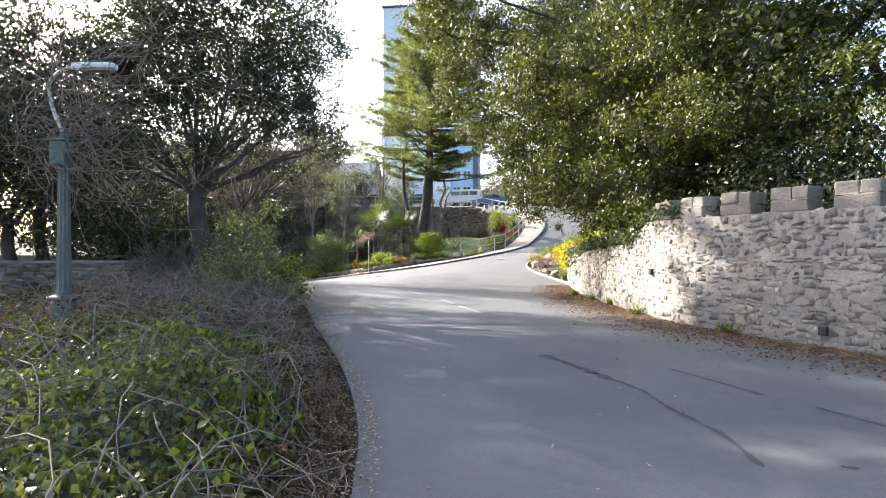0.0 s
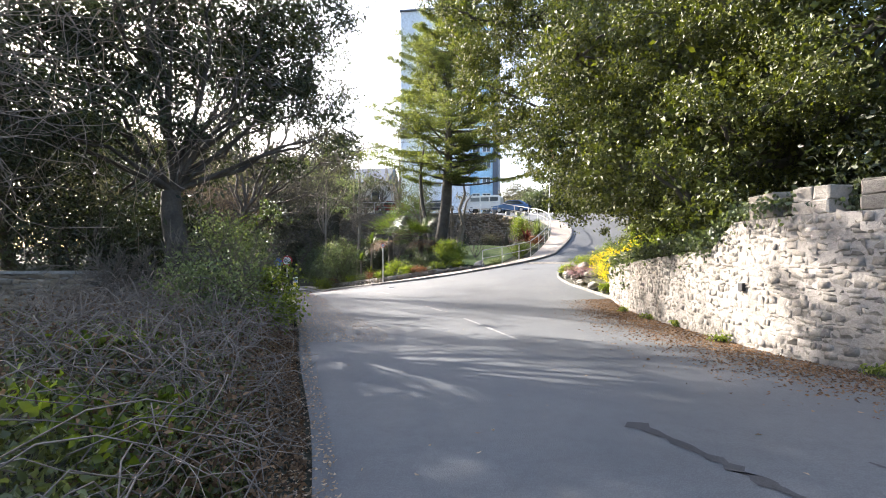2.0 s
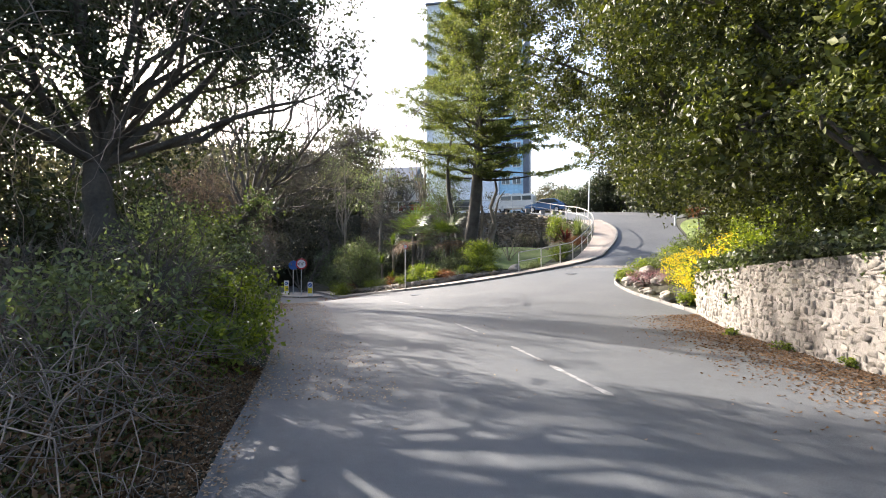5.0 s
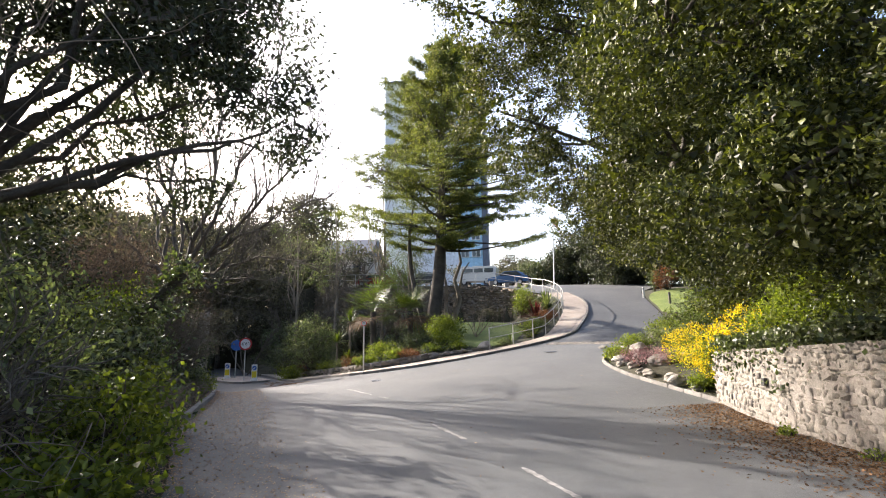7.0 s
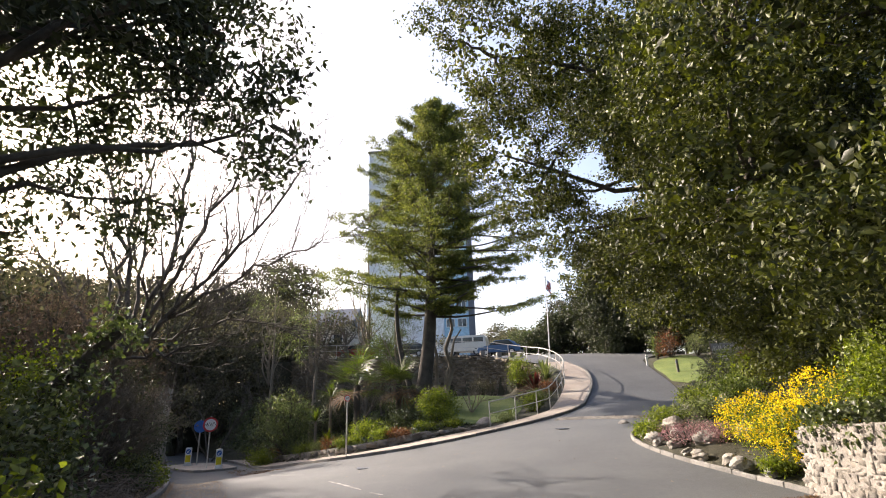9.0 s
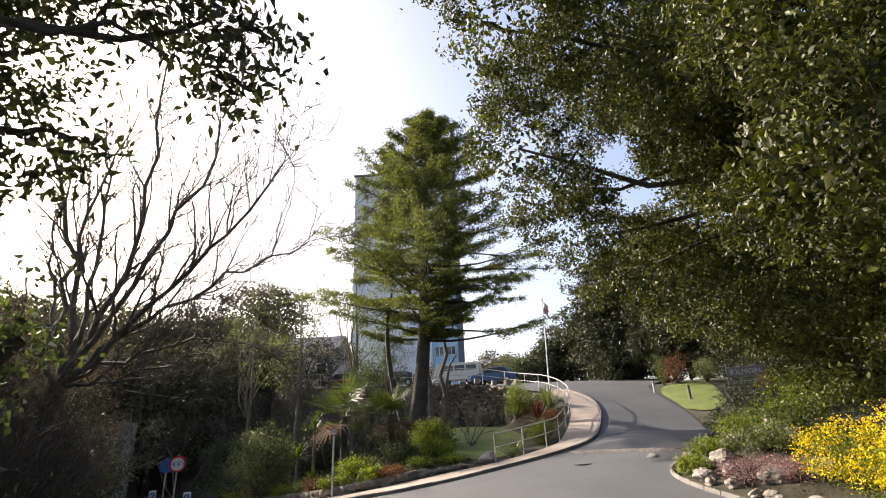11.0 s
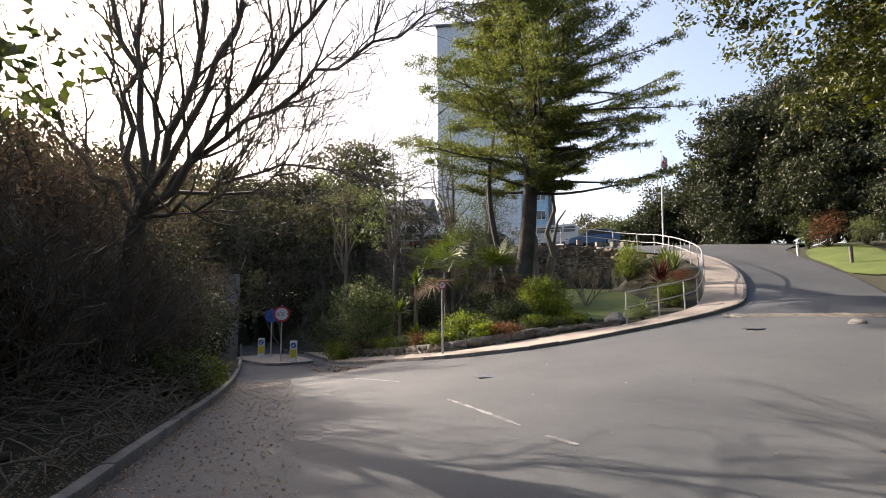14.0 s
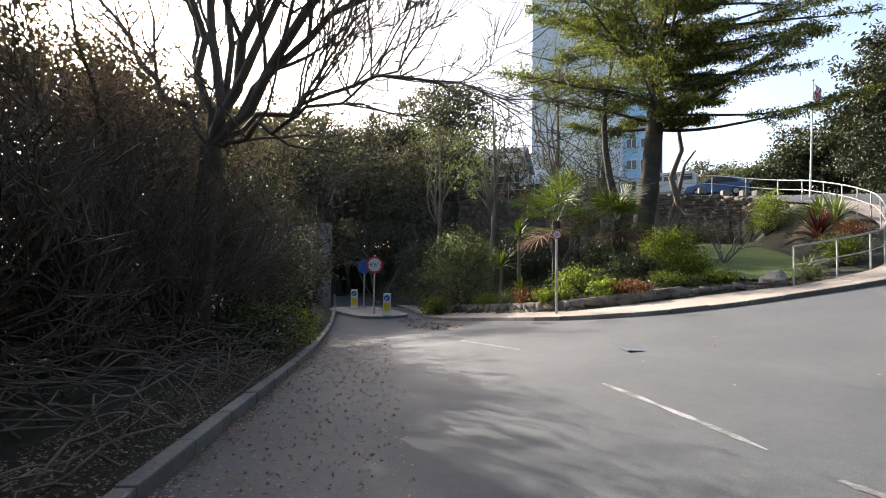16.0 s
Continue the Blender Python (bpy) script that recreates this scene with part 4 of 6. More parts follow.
# ---- street furniture ----
def street_lamp(x, y, z):
    t = empty("street_lamp", pose(x, y, z, 0, 0, 0), "old green fluted lamp post wrapped in dead creeper", "street lamp")
    bm = bmesh.new()
    lathe(bm, [(0.17, -0.3), (0.17, 0.42), (0.15, 0.50), (0.21, 0.53), (0.21, 0.56), (0.11, 0.60), (0.095, 0.66)], 16)
    part("base", bm, PAINT_G, t)
    bm = bmesh.new()
    n = 20
    rows = []
    for z0, r in ((0.62, 0.10), (2.45, 0.075), (2.5, 0.095), (2.56, 0.095), (2.6, 0.06), (2.95, 0.055)):
        rows.append([bm.verts.new(((r * (1 if i % 2 else 0.86)) * math.cos(2 * math.pi * i / n), (r * (1 if i % 2 else 0.86)) * math.sin(2 * math.pi * i / n), z0)) for i in range(n)])
    for a, b in zip(rows, rows[1:]):
        for i in range(n):
            bm.faces.new((a[i], a[(i + 1) % n], b[(i + 1) % n], b[i]))
    part("column", bm, PAINT_G, t)
    bm = bmesh.new()
    box(bm, 0.02, -0.09, 2.62, 0.22, 0.16, 0.34, 0.02)
    box(bm, 0.02, -0.09, 2.81, 0.25, 0.19, 0.03, 0.01)
    part("control_box", bm, PAINT_G, t, "blue-green metal control box")
    arm = [(np.array([0.0 - 0.22 * math.sin(math.pi * u) + 0.32 * max(0, u - 0.55), 0, 2.9 + 0.98 * math.sin(u * math.pi / 2)]), 0.026) for u in np.linspace(0, 1, 12)]
    v, f = tube_arrays([arm], 8)
    put("arm", as_mesh("arm", v, f, GALV, True), t)
    bm = bmesh.new()
    box(bm, 0.20, 0, 3.90, 0.16, 0.09, 0.10, 0.03)
    box(bm, 0.50, 0, 3.90, 0.50, 0.17, 0.09, 0.04)
    part("lamp_head", bm, WHITE, t, "white lamp head")
    bm = bmesh.new()
    box(bm, 0.50, 0, 3.845, 0.40, 0.13, 0.05, 0.02)
    part("diffuser", bm, SIGN_G, t)
    return t


street_lamp(-5.5, 7.5, 0.30)


def disc(bm, r, y, depth, n=28, z=0.0, x=0.0):
    bmesh.ops.create_cone(bm, cap_ends=True, segments=n, radius1=r, radius2=r, depth=depth, matrix=Matrix.Translation((x, y, z)) @ Matrix.Rotation(radians(90), 4, "X"))
    return bm


def letters(text, size, mat, m, parent, name="lettering", label=""):
    """Raised lettering in the built-in font, turned into a mesh."""
    cu = bpy.data.curves.new(name, "FONT")
    cu.body, cu.size, cu.align_x, cu.align_y, cu.extrude = text, size, "CENTER", "CENTER", 0.002
    ob = bpy.data.objects.new(name, cu)
    scene.collection.objects.link(ob)
    bpy.context.view_layer.update()
    me = bpy.data.meshes.new_from_object(ob.evaluated_get(bpy.context.evaluated_depsgraph_get()))
    bpy.data.objects.remove(ob)
    me.materials.clear()
    me.materials.append(mat)
    return put(name, me, parent, label, at=m)


def road_sign(x, y, height, r, face, turn, label, text=""):
    z = float(road_z(x, y)) + 0.1
    t = empty("road_sign", pose(x, y, z, 0, 0, turn), label, "road sign")
    rod_bm = rod(bmesh.new(), (0, 0.04, -0.15), (0, 0.04, height + 0.05), 0.035, n=12)
    part("post", rod_bm, GALV, t)
    cz = height - r + (0.1 if r < 0.2 else 0)
    if face == "blue":
        part("sign_face", disc(bmesh.new(), r, 0, 0.012, z=cz), BLUE, t)
        return t
    ring = part("sign_face", disc(bmesh.new(), r, 0, 0.012, z=cz), RED, t, "red ringed round face")
    part("sign_centre", disc(bmesh.new(), r * 0.76, -0.009, 0.008, z=cz), WHITE, ring)
    if text:
        letters(text, r * (0.74 if len(text) > 2 else 1.0), BLACK, Matrix.Translation((0, -0.017, cz)) @ Matrix.Rotation(radians(90), 4, "X"), ring)
    if len(text) > 2:
        for s in (-1, 1):
            bm = bmesh.new()
            v = [bm.verts.new(p) for p in ((s * r * 0.74, -0.017, cz - r * 0.13), (s * r * 0.74, -0.017, cz + r * 0.13), (s * r * 0.60, -0.017, cz))]
            bm.faces.new(v)
            part("arrowhead", bm, BLACK, ring)
    for dz in (-r * 0.4, r * 0.4):
        part("bracket", box(bmesh.new(), 0, 0.045, cz + dz, 0.12, 0.08, 0.03, 0.005), GALV, t)
    return t


road_sign(-5.0, 34.75, 2.35, 0.135, "ring", 6, "small round speed limit sign on a grey post", "20")
road_sign(-12.95, 40.35, 2.5, 0.37, "ring", 14, "round width limit sign with a red ring", "6'6\"")
road_sign(-14.3, 42.4, 2.35, 0.33, "blue", 16, "plain blue round sign on a grey post")


def traffic_bollard(x, y, turn):
    z = float(road_z(x, y)) + 0.10
    t = empty("traffic_bollard", pose(x, y, z, 0, 0, turn), "white and yellow plastic bollard on the traffic island", "bollard", "bollards on the traffic island")
    bm = bmesh.new()
    box(bm, 0, 0, 0.04, 0.40, 0.26, 0.08, 0.02)
    part("base", bm, WHITE, t)
    bm = bmesh.new()
    box(bm, 0, 0, 0.50, 0.32, 0.18, 0.86, 0.05)
    part("body", bm, WHITE, t)
    bm = bmesh.new()
    box(bm, 0, -0.091, 0.36, 0.26, 0.012, 0.36, 0.004)
    part("panel", bm, YEL_P, t, "bright yellow panel")
    d = part("sign_face", disc(bmesh.new(), 0.125, -0.094, 0.012, z=0.73), BLUE, t, "blue round sign with a white arrow")
    bm = bmesh.new()
    m = pose(0, -0.102, 0.73, 0, 45, 0)
    box(bm, 0, 0, 0.02, 0.03, 0.004, 0.12, 0, m)
    v = [bm.verts.new(m @ Vector(p)) for p in ((-0.055, -0.002, -0.03), (0.055, -0.002, -0.03), (0, -0.002, -0.095))]
    bm.faces.new(v)
    part("arrow", bm, WHITE, d)


traffic_bollard(-12.25, 40.1, 14)
traffic_bollard(-14.75, 42.3, 14)


# ---- railing ----
def railing():
    t = tagged(put("railing", None), "white tubular steel railing round the pavement edge", "railing")
    s = arc(RAIL)

    def at(u, h):
        p = along(RAIL, s, u)
        z = float(road_z(*p)) + 0.10 if u < 17 else float(park_z(*p)) + 0.08
        return np.array([p[0], p[1], z + h])
    for h, r, name in ((1.05, 0.026, "top_rail"), (0.55, 0.018, "middle_rail")):
        path = [(at(u, h), r) for u in np.arange(-0.001 if h > 1 else 0.0, s[-1], 0.4)]
        v, f = tube_arrays([path], 8)
        put(name, as_mesh(name, v, f, GALV, True), t)
    u = 0.02
    me = None
    while u < s[-1]:
        p = at(u, 0)
        if me is None:
            bm = rod(bmesh.new(), (0, 0, -0.1), (0, 0, 1.05), 0.027, n=8)
            me = bpy.data.meshes.new("post")
            bm.to_mesh(me)
            bm.free()
            me.materials.append(GALV)
        put("post", me, t, at=Matrix.Translation(p))
        u += 1.42 if u < 3 else 1.55 if u < 17 else 1.9


railing()


def flagpole(x, y, z):
    t = empty("flagpole", pose(x, y, z, 0, 1.6, 0), "white flagpole with a limp union flag", "flagpole")
    part("pole", rod(bmesh.new(), (0, 0, -0.4), (0, 0, 6.6), 0.055, 0.035, 10), WHITE, t)
    bm = bmesh.new()
    bmesh.ops.create_uvsphere(bm, u_segments=10, v_segments=8, radius=0.07, matrix=Matrix.Translation((0, 0, 6.65)))
    part("finial", bm, GALV, t)
    nx, nz = 14, 12
    me_v, quads, tint = [], [], []
    for i in range(nx + 1):
        for k in range(nz + 1):
            u, w = i / nx, k / nz
            me_v.append((0.05 + 0.42 * u + 0.10 * math.sin(5 * w + 3 * u), 0.16 * math.sin(u * 9 + w * 2) * u, 6.45 - 0.85 * w - 0.75 * u ** 1.3))
    for i in range(nx):
        for k in range(nz):
            u, w = (i + 0.5) / nx, (k + 0.5) / nz
            d = min(abs(u - w), abs(u - 1 + w))
            tint.append(1 if abs(u - 0.5) < 0.09 or abs(w - 0.5) < 0.1 else 2 if abs(u - 0.5) < 0.17 or abs(w - 0.5) < 0.18 else 1 if d < 0.05 else 2 if d < 0.13 else 0)
            a = i * (nz + 1) + k
            quads.append((a, a + 1, a + nz + 2, a + nz + 1))
    me = as_mesh("cloth", me_v, quads, BLUE)
    me.materials.append(RED)
    me.materials.append(WHITE)
    me.polygons.foreach_set("material_index", np.array(tint, dtype=np.int32))
    put("cloth", me, t, "blue, red and white flag cloth")


flagpole(8.3, 52.6, float(park_z(8.3, 52.6)))


# ---- vehicles on the car park ----
def extrude_profile(bm, pts, w, taper=0.0, top=99):
    """A side outline (y, z) drawn across the width w; points above top draw in."""
    sides = []
    for s in (-1, 1):
        sides.append([bm.verts.new((s * (w / 2 - (taper if z > top else 0)), y, z)) for y, z in pts])
    n = len(pts)
    for i in range(n):
        j = (i + 1) % n
        bm.faces.new((sides[0][i], sides[0][j], sides[1][j], sides[1][i]))
    bm.faces.new(sides[0][::-1])
    bm.faces.new(sides[1])
    bmesh.ops.recalc_face_normals(bm, faces=bm.faces)
    bmesh.ops.bevel(bm, geom=list(bm.edges), offset=0.05, segments=2, affect="EDGES", profile=0.6)
    return bm


def wheel(t, x, y, r):
    w = part("wheel", rod(bmesh.new(), (x - 0.09, y, r), (x + 0.09, y, r), r, n=18), RUBBER, t)
    part("rim", rod(bmesh.new(), (x - 0.095, y, r), (x + 0.095, y, r), r * 0.58, n=16), GALV, w)


def camper_van(x, y, turn):
    t = empty("camper_van", pose(x, y, float(park_z(x, y)), 0, 0, turn), "old cream camper van parked behind the railing", "van")
    part("body", extrude_profile(bmesh.new(), [(-2.2, 0.4), (2.15, 0.4), (2.22, 0.9), (2.15, 1.15), (1.85, 1.82), (1.6, 1.96), (-1.95, 1.96), (-2.2, 1.75), (-2.25, 1.1)], 1.72, 0.12, 1.3), CREAM, t)
    for s in (-1, 1):
        for a, b in ((-1.95, -1.0), (-0.85, 0.1), (0.25, 1.35)):
            bm = bmesh.new()
            box(bm, s * 0.80, (a + b) / 2, 1.50, 0.03, b - a, 0.46, 0.01, Matrix.Identity(4))
            part("window", bm, GLASS, t)
        for yy in (-1.25, 1.2):
            wheel(t, s * 0.76, yy, 0.32)
        part("headlight", disc(bmesh.new(), 0.11, 2.24, 0.05, z=0.85, x=s * 0.6), GLASS, t)
    bm = bmesh.new()
    box(bm, 0, 2.06, 1.48, 1.3, 0.04, 0.52, 0.01, Matrix.Translation((0, 2.06, 1.48)) @ Matrix.Rotation(radians(25), 4, "X") @ Matrix.Translation((0, -2.06, -1.48)))
    part("windscreen", bm, GLASS, t)
    bm = bmesh.new()
    box(bm, 0, 2.27, 0.45, 1.75, 0.1, 0.16, 0.03)
    part("bumper", bm, WHITE, t)


def car(x, y, turn, mat, label, name="car"):
    t = empty(name, pose(x, y, float(park_z(x, y)), 0, 0, turn), label, "car")
    part("body", extrude_profile(bmesh.new(), [(-2.0, 0.28), (2.0, 0.28), (2.08, 0.55), (1.95, 0.78), (1.1, 0.92), (-1.7, 0.95), (-2.05, 0.85), (-2.08, 0.5)], 1.68), mat, t)
    cab = part("cabin", extrude_profile(bmesh.new(), [(-1.75, 0.9), (1.05, 0.88), (0.35, 1.40), (-1.0, 1.42), (-1.5, 1.2)], 1.5, 0.12, 1.1), mat, t)
    for s in (-1, 1):
        bm = bmesh.new()
        extrude_profile(bm, [(-1.45, 0.96), (0.85, 0.95), (0.28, 1.34), (-0.95, 1.35)], 0.03)
        bmesh.ops.translate(bm, verts=bm.verts, vec=(s * 0.735, 0, 0))
        part("window", bm, GLASS, cab)
        for yy in (-1.25, 1.25):
            wheel(t, s * 0.75, yy, 0.30)
        bm = bmesh.new()
        box(bm, s * 0.6, 2.04, 0.66, 0.32, 0.06, 0.14, 0.02)
        part("headlight", bm, WHITE, t)
    bm = bmesh.new()
    box(bm, 0, 0.74, 1.14, 1.25, 0.03, 0.56, 0.01, Matrix.Translation((0, 0.74, 1.14)) @ Matrix.Rotation(radians(53), 4, "X") @ Matrix.Translation((0, -0.74, -1.14)))
    part("windscreen", bm, GLASS, cab)


camper_van(2.5, 63.5, 72)
car(5.6, 61.0, 70, CARBLUE, "blue saloon car parked next to the van")
car(-3.2, 64.0, 75, CARDARK, "dark car parked beyond the railing")
car(-8.5, 65.0, 80, CARRED, "dark red car parked beyond the railing")


# ---- name board and posts along the drive ----
def name_board(x, y, zc, turn):
    t = empty("name_board", pose(x, y, zc, 0, 0, turn), "grey name board on two posts among shrubs", "sign")
    for s in (-1, 1):
        bm = bmesh.new()
        box(bm, s * 0.82, 0.03, -0.7, 0.09, 0.09, 2.6, 0.012)
        part("post", bm, WOOD, t)
    bm = bmesh.new()
    box(bm, 0, 0, 0.15, 1.56, 0.05, 0.56, 0.012)
    b = part("board", bm, SIGN_G, t)
    letters("KILMORI", 0.36, WHITE, Matrix.Translation((0.0, -0.030, 0.15)) @ Matrix.Rotation(radians(90), 4, "X"), b, "lettering", "white raised capital letters")
    bm = bmesh.new()
    box(bm, 0, 0, -0.36, 1.56, 0.05, 0.34, 0.012)
    lower = part("board", bm, SIGN_G, t)
    for zz, w in ((-0.30, 1.2), (-0.42, 0.9)):
        bm = bmesh.new()
        box(bm, 0, -0.028, zz, w, 0.006, 0.05)
        part("text_bar", bm, WHITE, lower)


name_board(15.0, 39.4, 4.4, -28)


def marker_post(x, y, h, r, mat, label):
    z = float(road_z(x, y))
    t = empty("marker_post", pose(x, y, z, 2, -2, 0), label, "post")
    part("shaft", lathe(bmesh.new(), [(r, -0.2), (r, h - 0.03), (r * 0.9, h)], 10), mat, t)
    part("band", lathe(bmesh.new(), [(r * 1.04, h * 0.8), (r * 1.04, h * 0.88)], 10), SLATE, t)


marker_post(13.75, 47.2, 0.75, 0.07, WHITE, "short white post at the drive's edge")
marker_post(14.0, 43.4, 1.0, 0.08, WOOD, "grey timber post on the grass edge")
marker_post(10.9, 35.6, 0.95, 0.09, WOOD, "grey timber post by the rockery")
marker_post(7.6, 30.9, 0.45, 0.07, WOOD, "short timber stub beside a rock")
for i, x in enumerate((3.2, 4.6, 5.6, 6.4)):
    z = float(park_z(x, 54.9))
    t = empty("planter", pose(x, 54.9 + 0.3 * (i % 2), z, 0, 0, 10 * i), "square stone planter behind the railing", "planter", "planters on the car park edge")
    part("tub", box(bmesh.new(), 0, 0, 0.20, 0.40, 0.40, 0.40, 0.04), KERB, t)
    part("soil", box(bmesh.new(), 0, 0, 0.40, 0.32, 0.32, 0.03, 0.01), SOIL, t)
# cream house seen between the trees
hz = 8.0
t = empty("house", pose(-14.5, 78, hz, 0, 0, -8), "cream rendered house half hidden by trees", "house")
part("wall", box(bmesh.new(), 0, 0, 1.5, 9, 7, 5, 0.03), HOUSE, t)
bm = bmesh.new()
extrude_profile(bm, [(-3.9, 4.0), (3.9, 4.0), (0, 6.6)], 9.6)
part("roof", bm, SLATE, t)
for k in range(3):
    w = part("window", box(bmesh.new(), -3 + 3 * k, -3.52, 2.2, 1.2, 0.08, 1.3, 0.01), WHITE, t)
    part("pane", box(bmesh.new(), -3 + 3 * k, -3.57, 2.2, 1.0, 0.03, 1.1), GLASS, w)


# ---- other walls ----
def wall_of(name, line, base, top, thick, side, mat, label, seed, **kw):
    w = put(name, thick_wall(name, line, base, top, thick, MORTAR, side))
    tagged(w, label, "wall", kind="structure")
    st = joined(rubble(np.random.default_rng(seed), line, base, top, side, **kw), "stonework", mat)
    tagged(put("stonework", st, w), kind="stuff")
    return w


k0 = int(np.argmin(np.hypot(RAIL[:, 0] - 6.9, RAIL[:, 1] - 49.0)))
RET = RAIL[k0:] + np.array([0.0, -0.25])
wall_of("wall_retaining", RET, lambda x, y: float(garden_z(x, y)) - 0.6, lambda x, y: float(park_z(x, y)) - 0.05 + 0.06 * math.sin(x * 1.7), 0.6, 1, STONE_B,
        "rough brown rubble retaining wall under the car park", 81, course=(0.10, 0.22), length=(0.15, 0.42), proud=(0.01, 0.06), depth=0.2)
LWALL = np.concatenate([spline([(-14, 13.2), (-11.0, 14.0), (-8.6, 14.2)], 4), spline([(-9.6, 17), (-11.4, 20.5), (-13.2, 25), (-15.2, 30), (-18, 36)], 4)])
wall_of("wall_verge", LWALL[:9], lambda x, y: -0.6, lambda x, y: 1.16, 0.4, -1, STONE_B, "low dark stone wall behind the brambles", 82, course=(0.08, 0.16), length=(0.15, 0.45))
wall_of("wall_verge", LWALL[9:], lambda x, y: -0.9, lambda x, y: 1.05, 0.4, -1, STONE_B, "low stone boundary wall behind the hedge", 83, course=(0.10, 0.2), length=(0.2, 0.5))
for k, ln in enumerate((LWALL[:9], LWALL[9:])):
    cop = thick_wall("coping", ln + np.array([0.03, -0.05]), lambda x, y: 1.162 - 0.11 * k, lambda x, y: 1.23 - 0.11 * k, 0.5, KERB, -1)
    tagged(put("trim", cop), "pale stone coping along the low wall", "coping", kind="structure")
wall_of("wall_bed", BEDW, lambda x, y: float(road_z(x, y)) - 0.05, lambda x, y: float(road_z(x, y)) + (0.42 if x < -1.5 else 0.30 if x < 0 else 0.22), 0.3, -1, STONE_J,
        "low pale stone edging wall of the flower bed", 84, course=(0.14, 0.24), length=(0.2, 0.5), proud=(0.01, 0.06), depth=0.2)
GATE = spline([(-19.0, 45.5), (-16.6, 43.2), (-15.6, 42.0)], 4)
wall_of("wall_lane", GATE + np.array([-1.6, 1.0]), lambda x, y: -1.2, lambda x, y: 3.4, 0.8, -1, STONE_B, "tall shaded stone wall beside the side lane", 85, course=(0.15, 0.3), length=(0.25, 0.6))


# ---- kerbs ----
KERB_RNG = np.random.default_rng(91)


def kerb_mesh(L, w, h, chamfer):
    bm = bmesh.new()
    box(bm, 0, 0, 0, L, w, h, chamfer)
    me = bpy.data.meshes.new("kerb_stone")
    bm.to_mesh(me)
    bm.free()
    me.materials.append(KERB)
    return me


def kerb(name, label, line, height, w, h, L, offset=0.0, up=0.11):
    """Kerb stones end to end along a plan line, each a piece of its own."""
    s = arc(line)
    k = tagged(put(name, None), label, "kerb", kind="structure")
    me = kerb_mesh(L - 0.012, w, h, 0.018)
    n = int(s[-1] / L)
    for i in range(n):
        a, b = along(line, s, i * L), along(line, s, (i + 1) * L)
        d = (b - a) / np.linalg.norm(b - a)
        c = (a + b) / 2 + np.array([-d[1], d[0]]) * offset
        za, zb = float(height(*a)), float(height(*b))
        m = pose(c[0], c[1], (za + zb) / 2 + up - h / 2 + KERB_RNG.normal() * 0.004, 0, -math.degrees(math.atan2(zb - za, L)), math.degrees(math.atan2(d[1], d[0])) + KERB_RNG.normal() * 0.5)
        put("kerb_stone", me, k, at=m)
    return k


kl = int(np.argmin(np.hypot(LEFT[:, 0] + 6.3, LEFT[:, 1] - 20.0)))
kerb("kerb_verge", "grey concrete kerb edging the leaf-strewn verge", LEFT[kl:kl + 72], road_z, 0.14, 0.30, 0.92, 0.07, 0.13)
kerb("kerb_pavement", "grey kerb along the pinkish pavement", FAR[8:144], road_z, 0.13, 0.26, 0.92, 0.05, 0.112)
kerb("kerb_bed", "thin concrete edging round the rockery bed", RIGHT[w0 - 48:w0 + 1][::-1], road_z, 0.07, 0.20, 0.6, -0.04, 0.09)
island_line = spline([(-15.9, 42.2), (-14.6, 40.6), (-13.0, 39.3), (-11.9, 39.9), (-11.6, 40.8), (-13.2, 43.0), (-15.0, 44.0)], 6, True)
tagged(put("traffic_island", drape("traffic_island", island_line, road_z, PAVING, 0.3, 0.10)), "low kerbed traffic island in the side road", "traffic island", kind="structure")
kerb("kerb_island", "grey kerb round the traffic island", np.concatenate([island_line, island_line[:1]]), road_z, 0.12, 0.24, 0.5, 0.0, 0.105)


# ---- marks on the road ----
def strip(name, pts, w, mat, label, category, height=road_z, lift=0.006, ragged=0.0, seed=1, kind="structure"):
    """A thin painted or tarred strip that follows the road."""
    rng = np.random.default_rng(seed)
    line = spline(pts, 8)
    t = np.gradient(line, axis=0)
    n = np.stack([-t[:, 1], t[:, 0]], 1)
    n /= np.linalg.norm(n, axis=1)[:, None]
    ww = w / 2 * (1 + ragged * rng.normal(size=(len(line), 1)))
    ww[0] *= 0.4 if ragged else 1
    ww[-1] *= 0.3 if ragged else 1
    a, b = line + n * ww, line - n * ww * (1 + ragged * rng.normal(size=(len(line), 1)) * 0.5)
    V = np.concatenate([np.column_stack([a, height(a[:, 0], a[:, 1]) + lift]), np.column_stack([b, height(b[:, 0], b[:, 1]) + lift])])
    N = len(line)
    F = [(i, i + 1, N + i + 1, N + i) for i in range(N - 1)]
    return tagged(put(name, as_mesh(name, V, F, mat)), label, category, kind=kind)


for i, (a, b) in enumerate([((-4.13, 25.83), (-3.05, 23.7)), ((-2.8, 23.2), (-2.5, 22.8)), ((-1.27, 19.06), (-0.69, 17.6)), ((-0.06, 15.8), (0.35, 14.5)), ((0.42, 14.2), (0.92, 12.5)), ((-6.9, 30.4), (-5.4, 28.6)), ((-10.2, 32.0), (-8.7, 30.6))]):
    strip("road_marking", [a, ((a[0] + b[0]) / 2, (a[1] + b[1]) / 2), b], 0.075, LINE, "worn white dash of a centre line", "road marking", ragged=0.22, seed=200 + i)
strip("road_marking", [(-11.3, 33.6), (-9.2, 33.0), (-7.4, 32.2)], 0.07, LINE, "faint worn white edge line by the island", "road marking", ragged=0.25, seed=220)
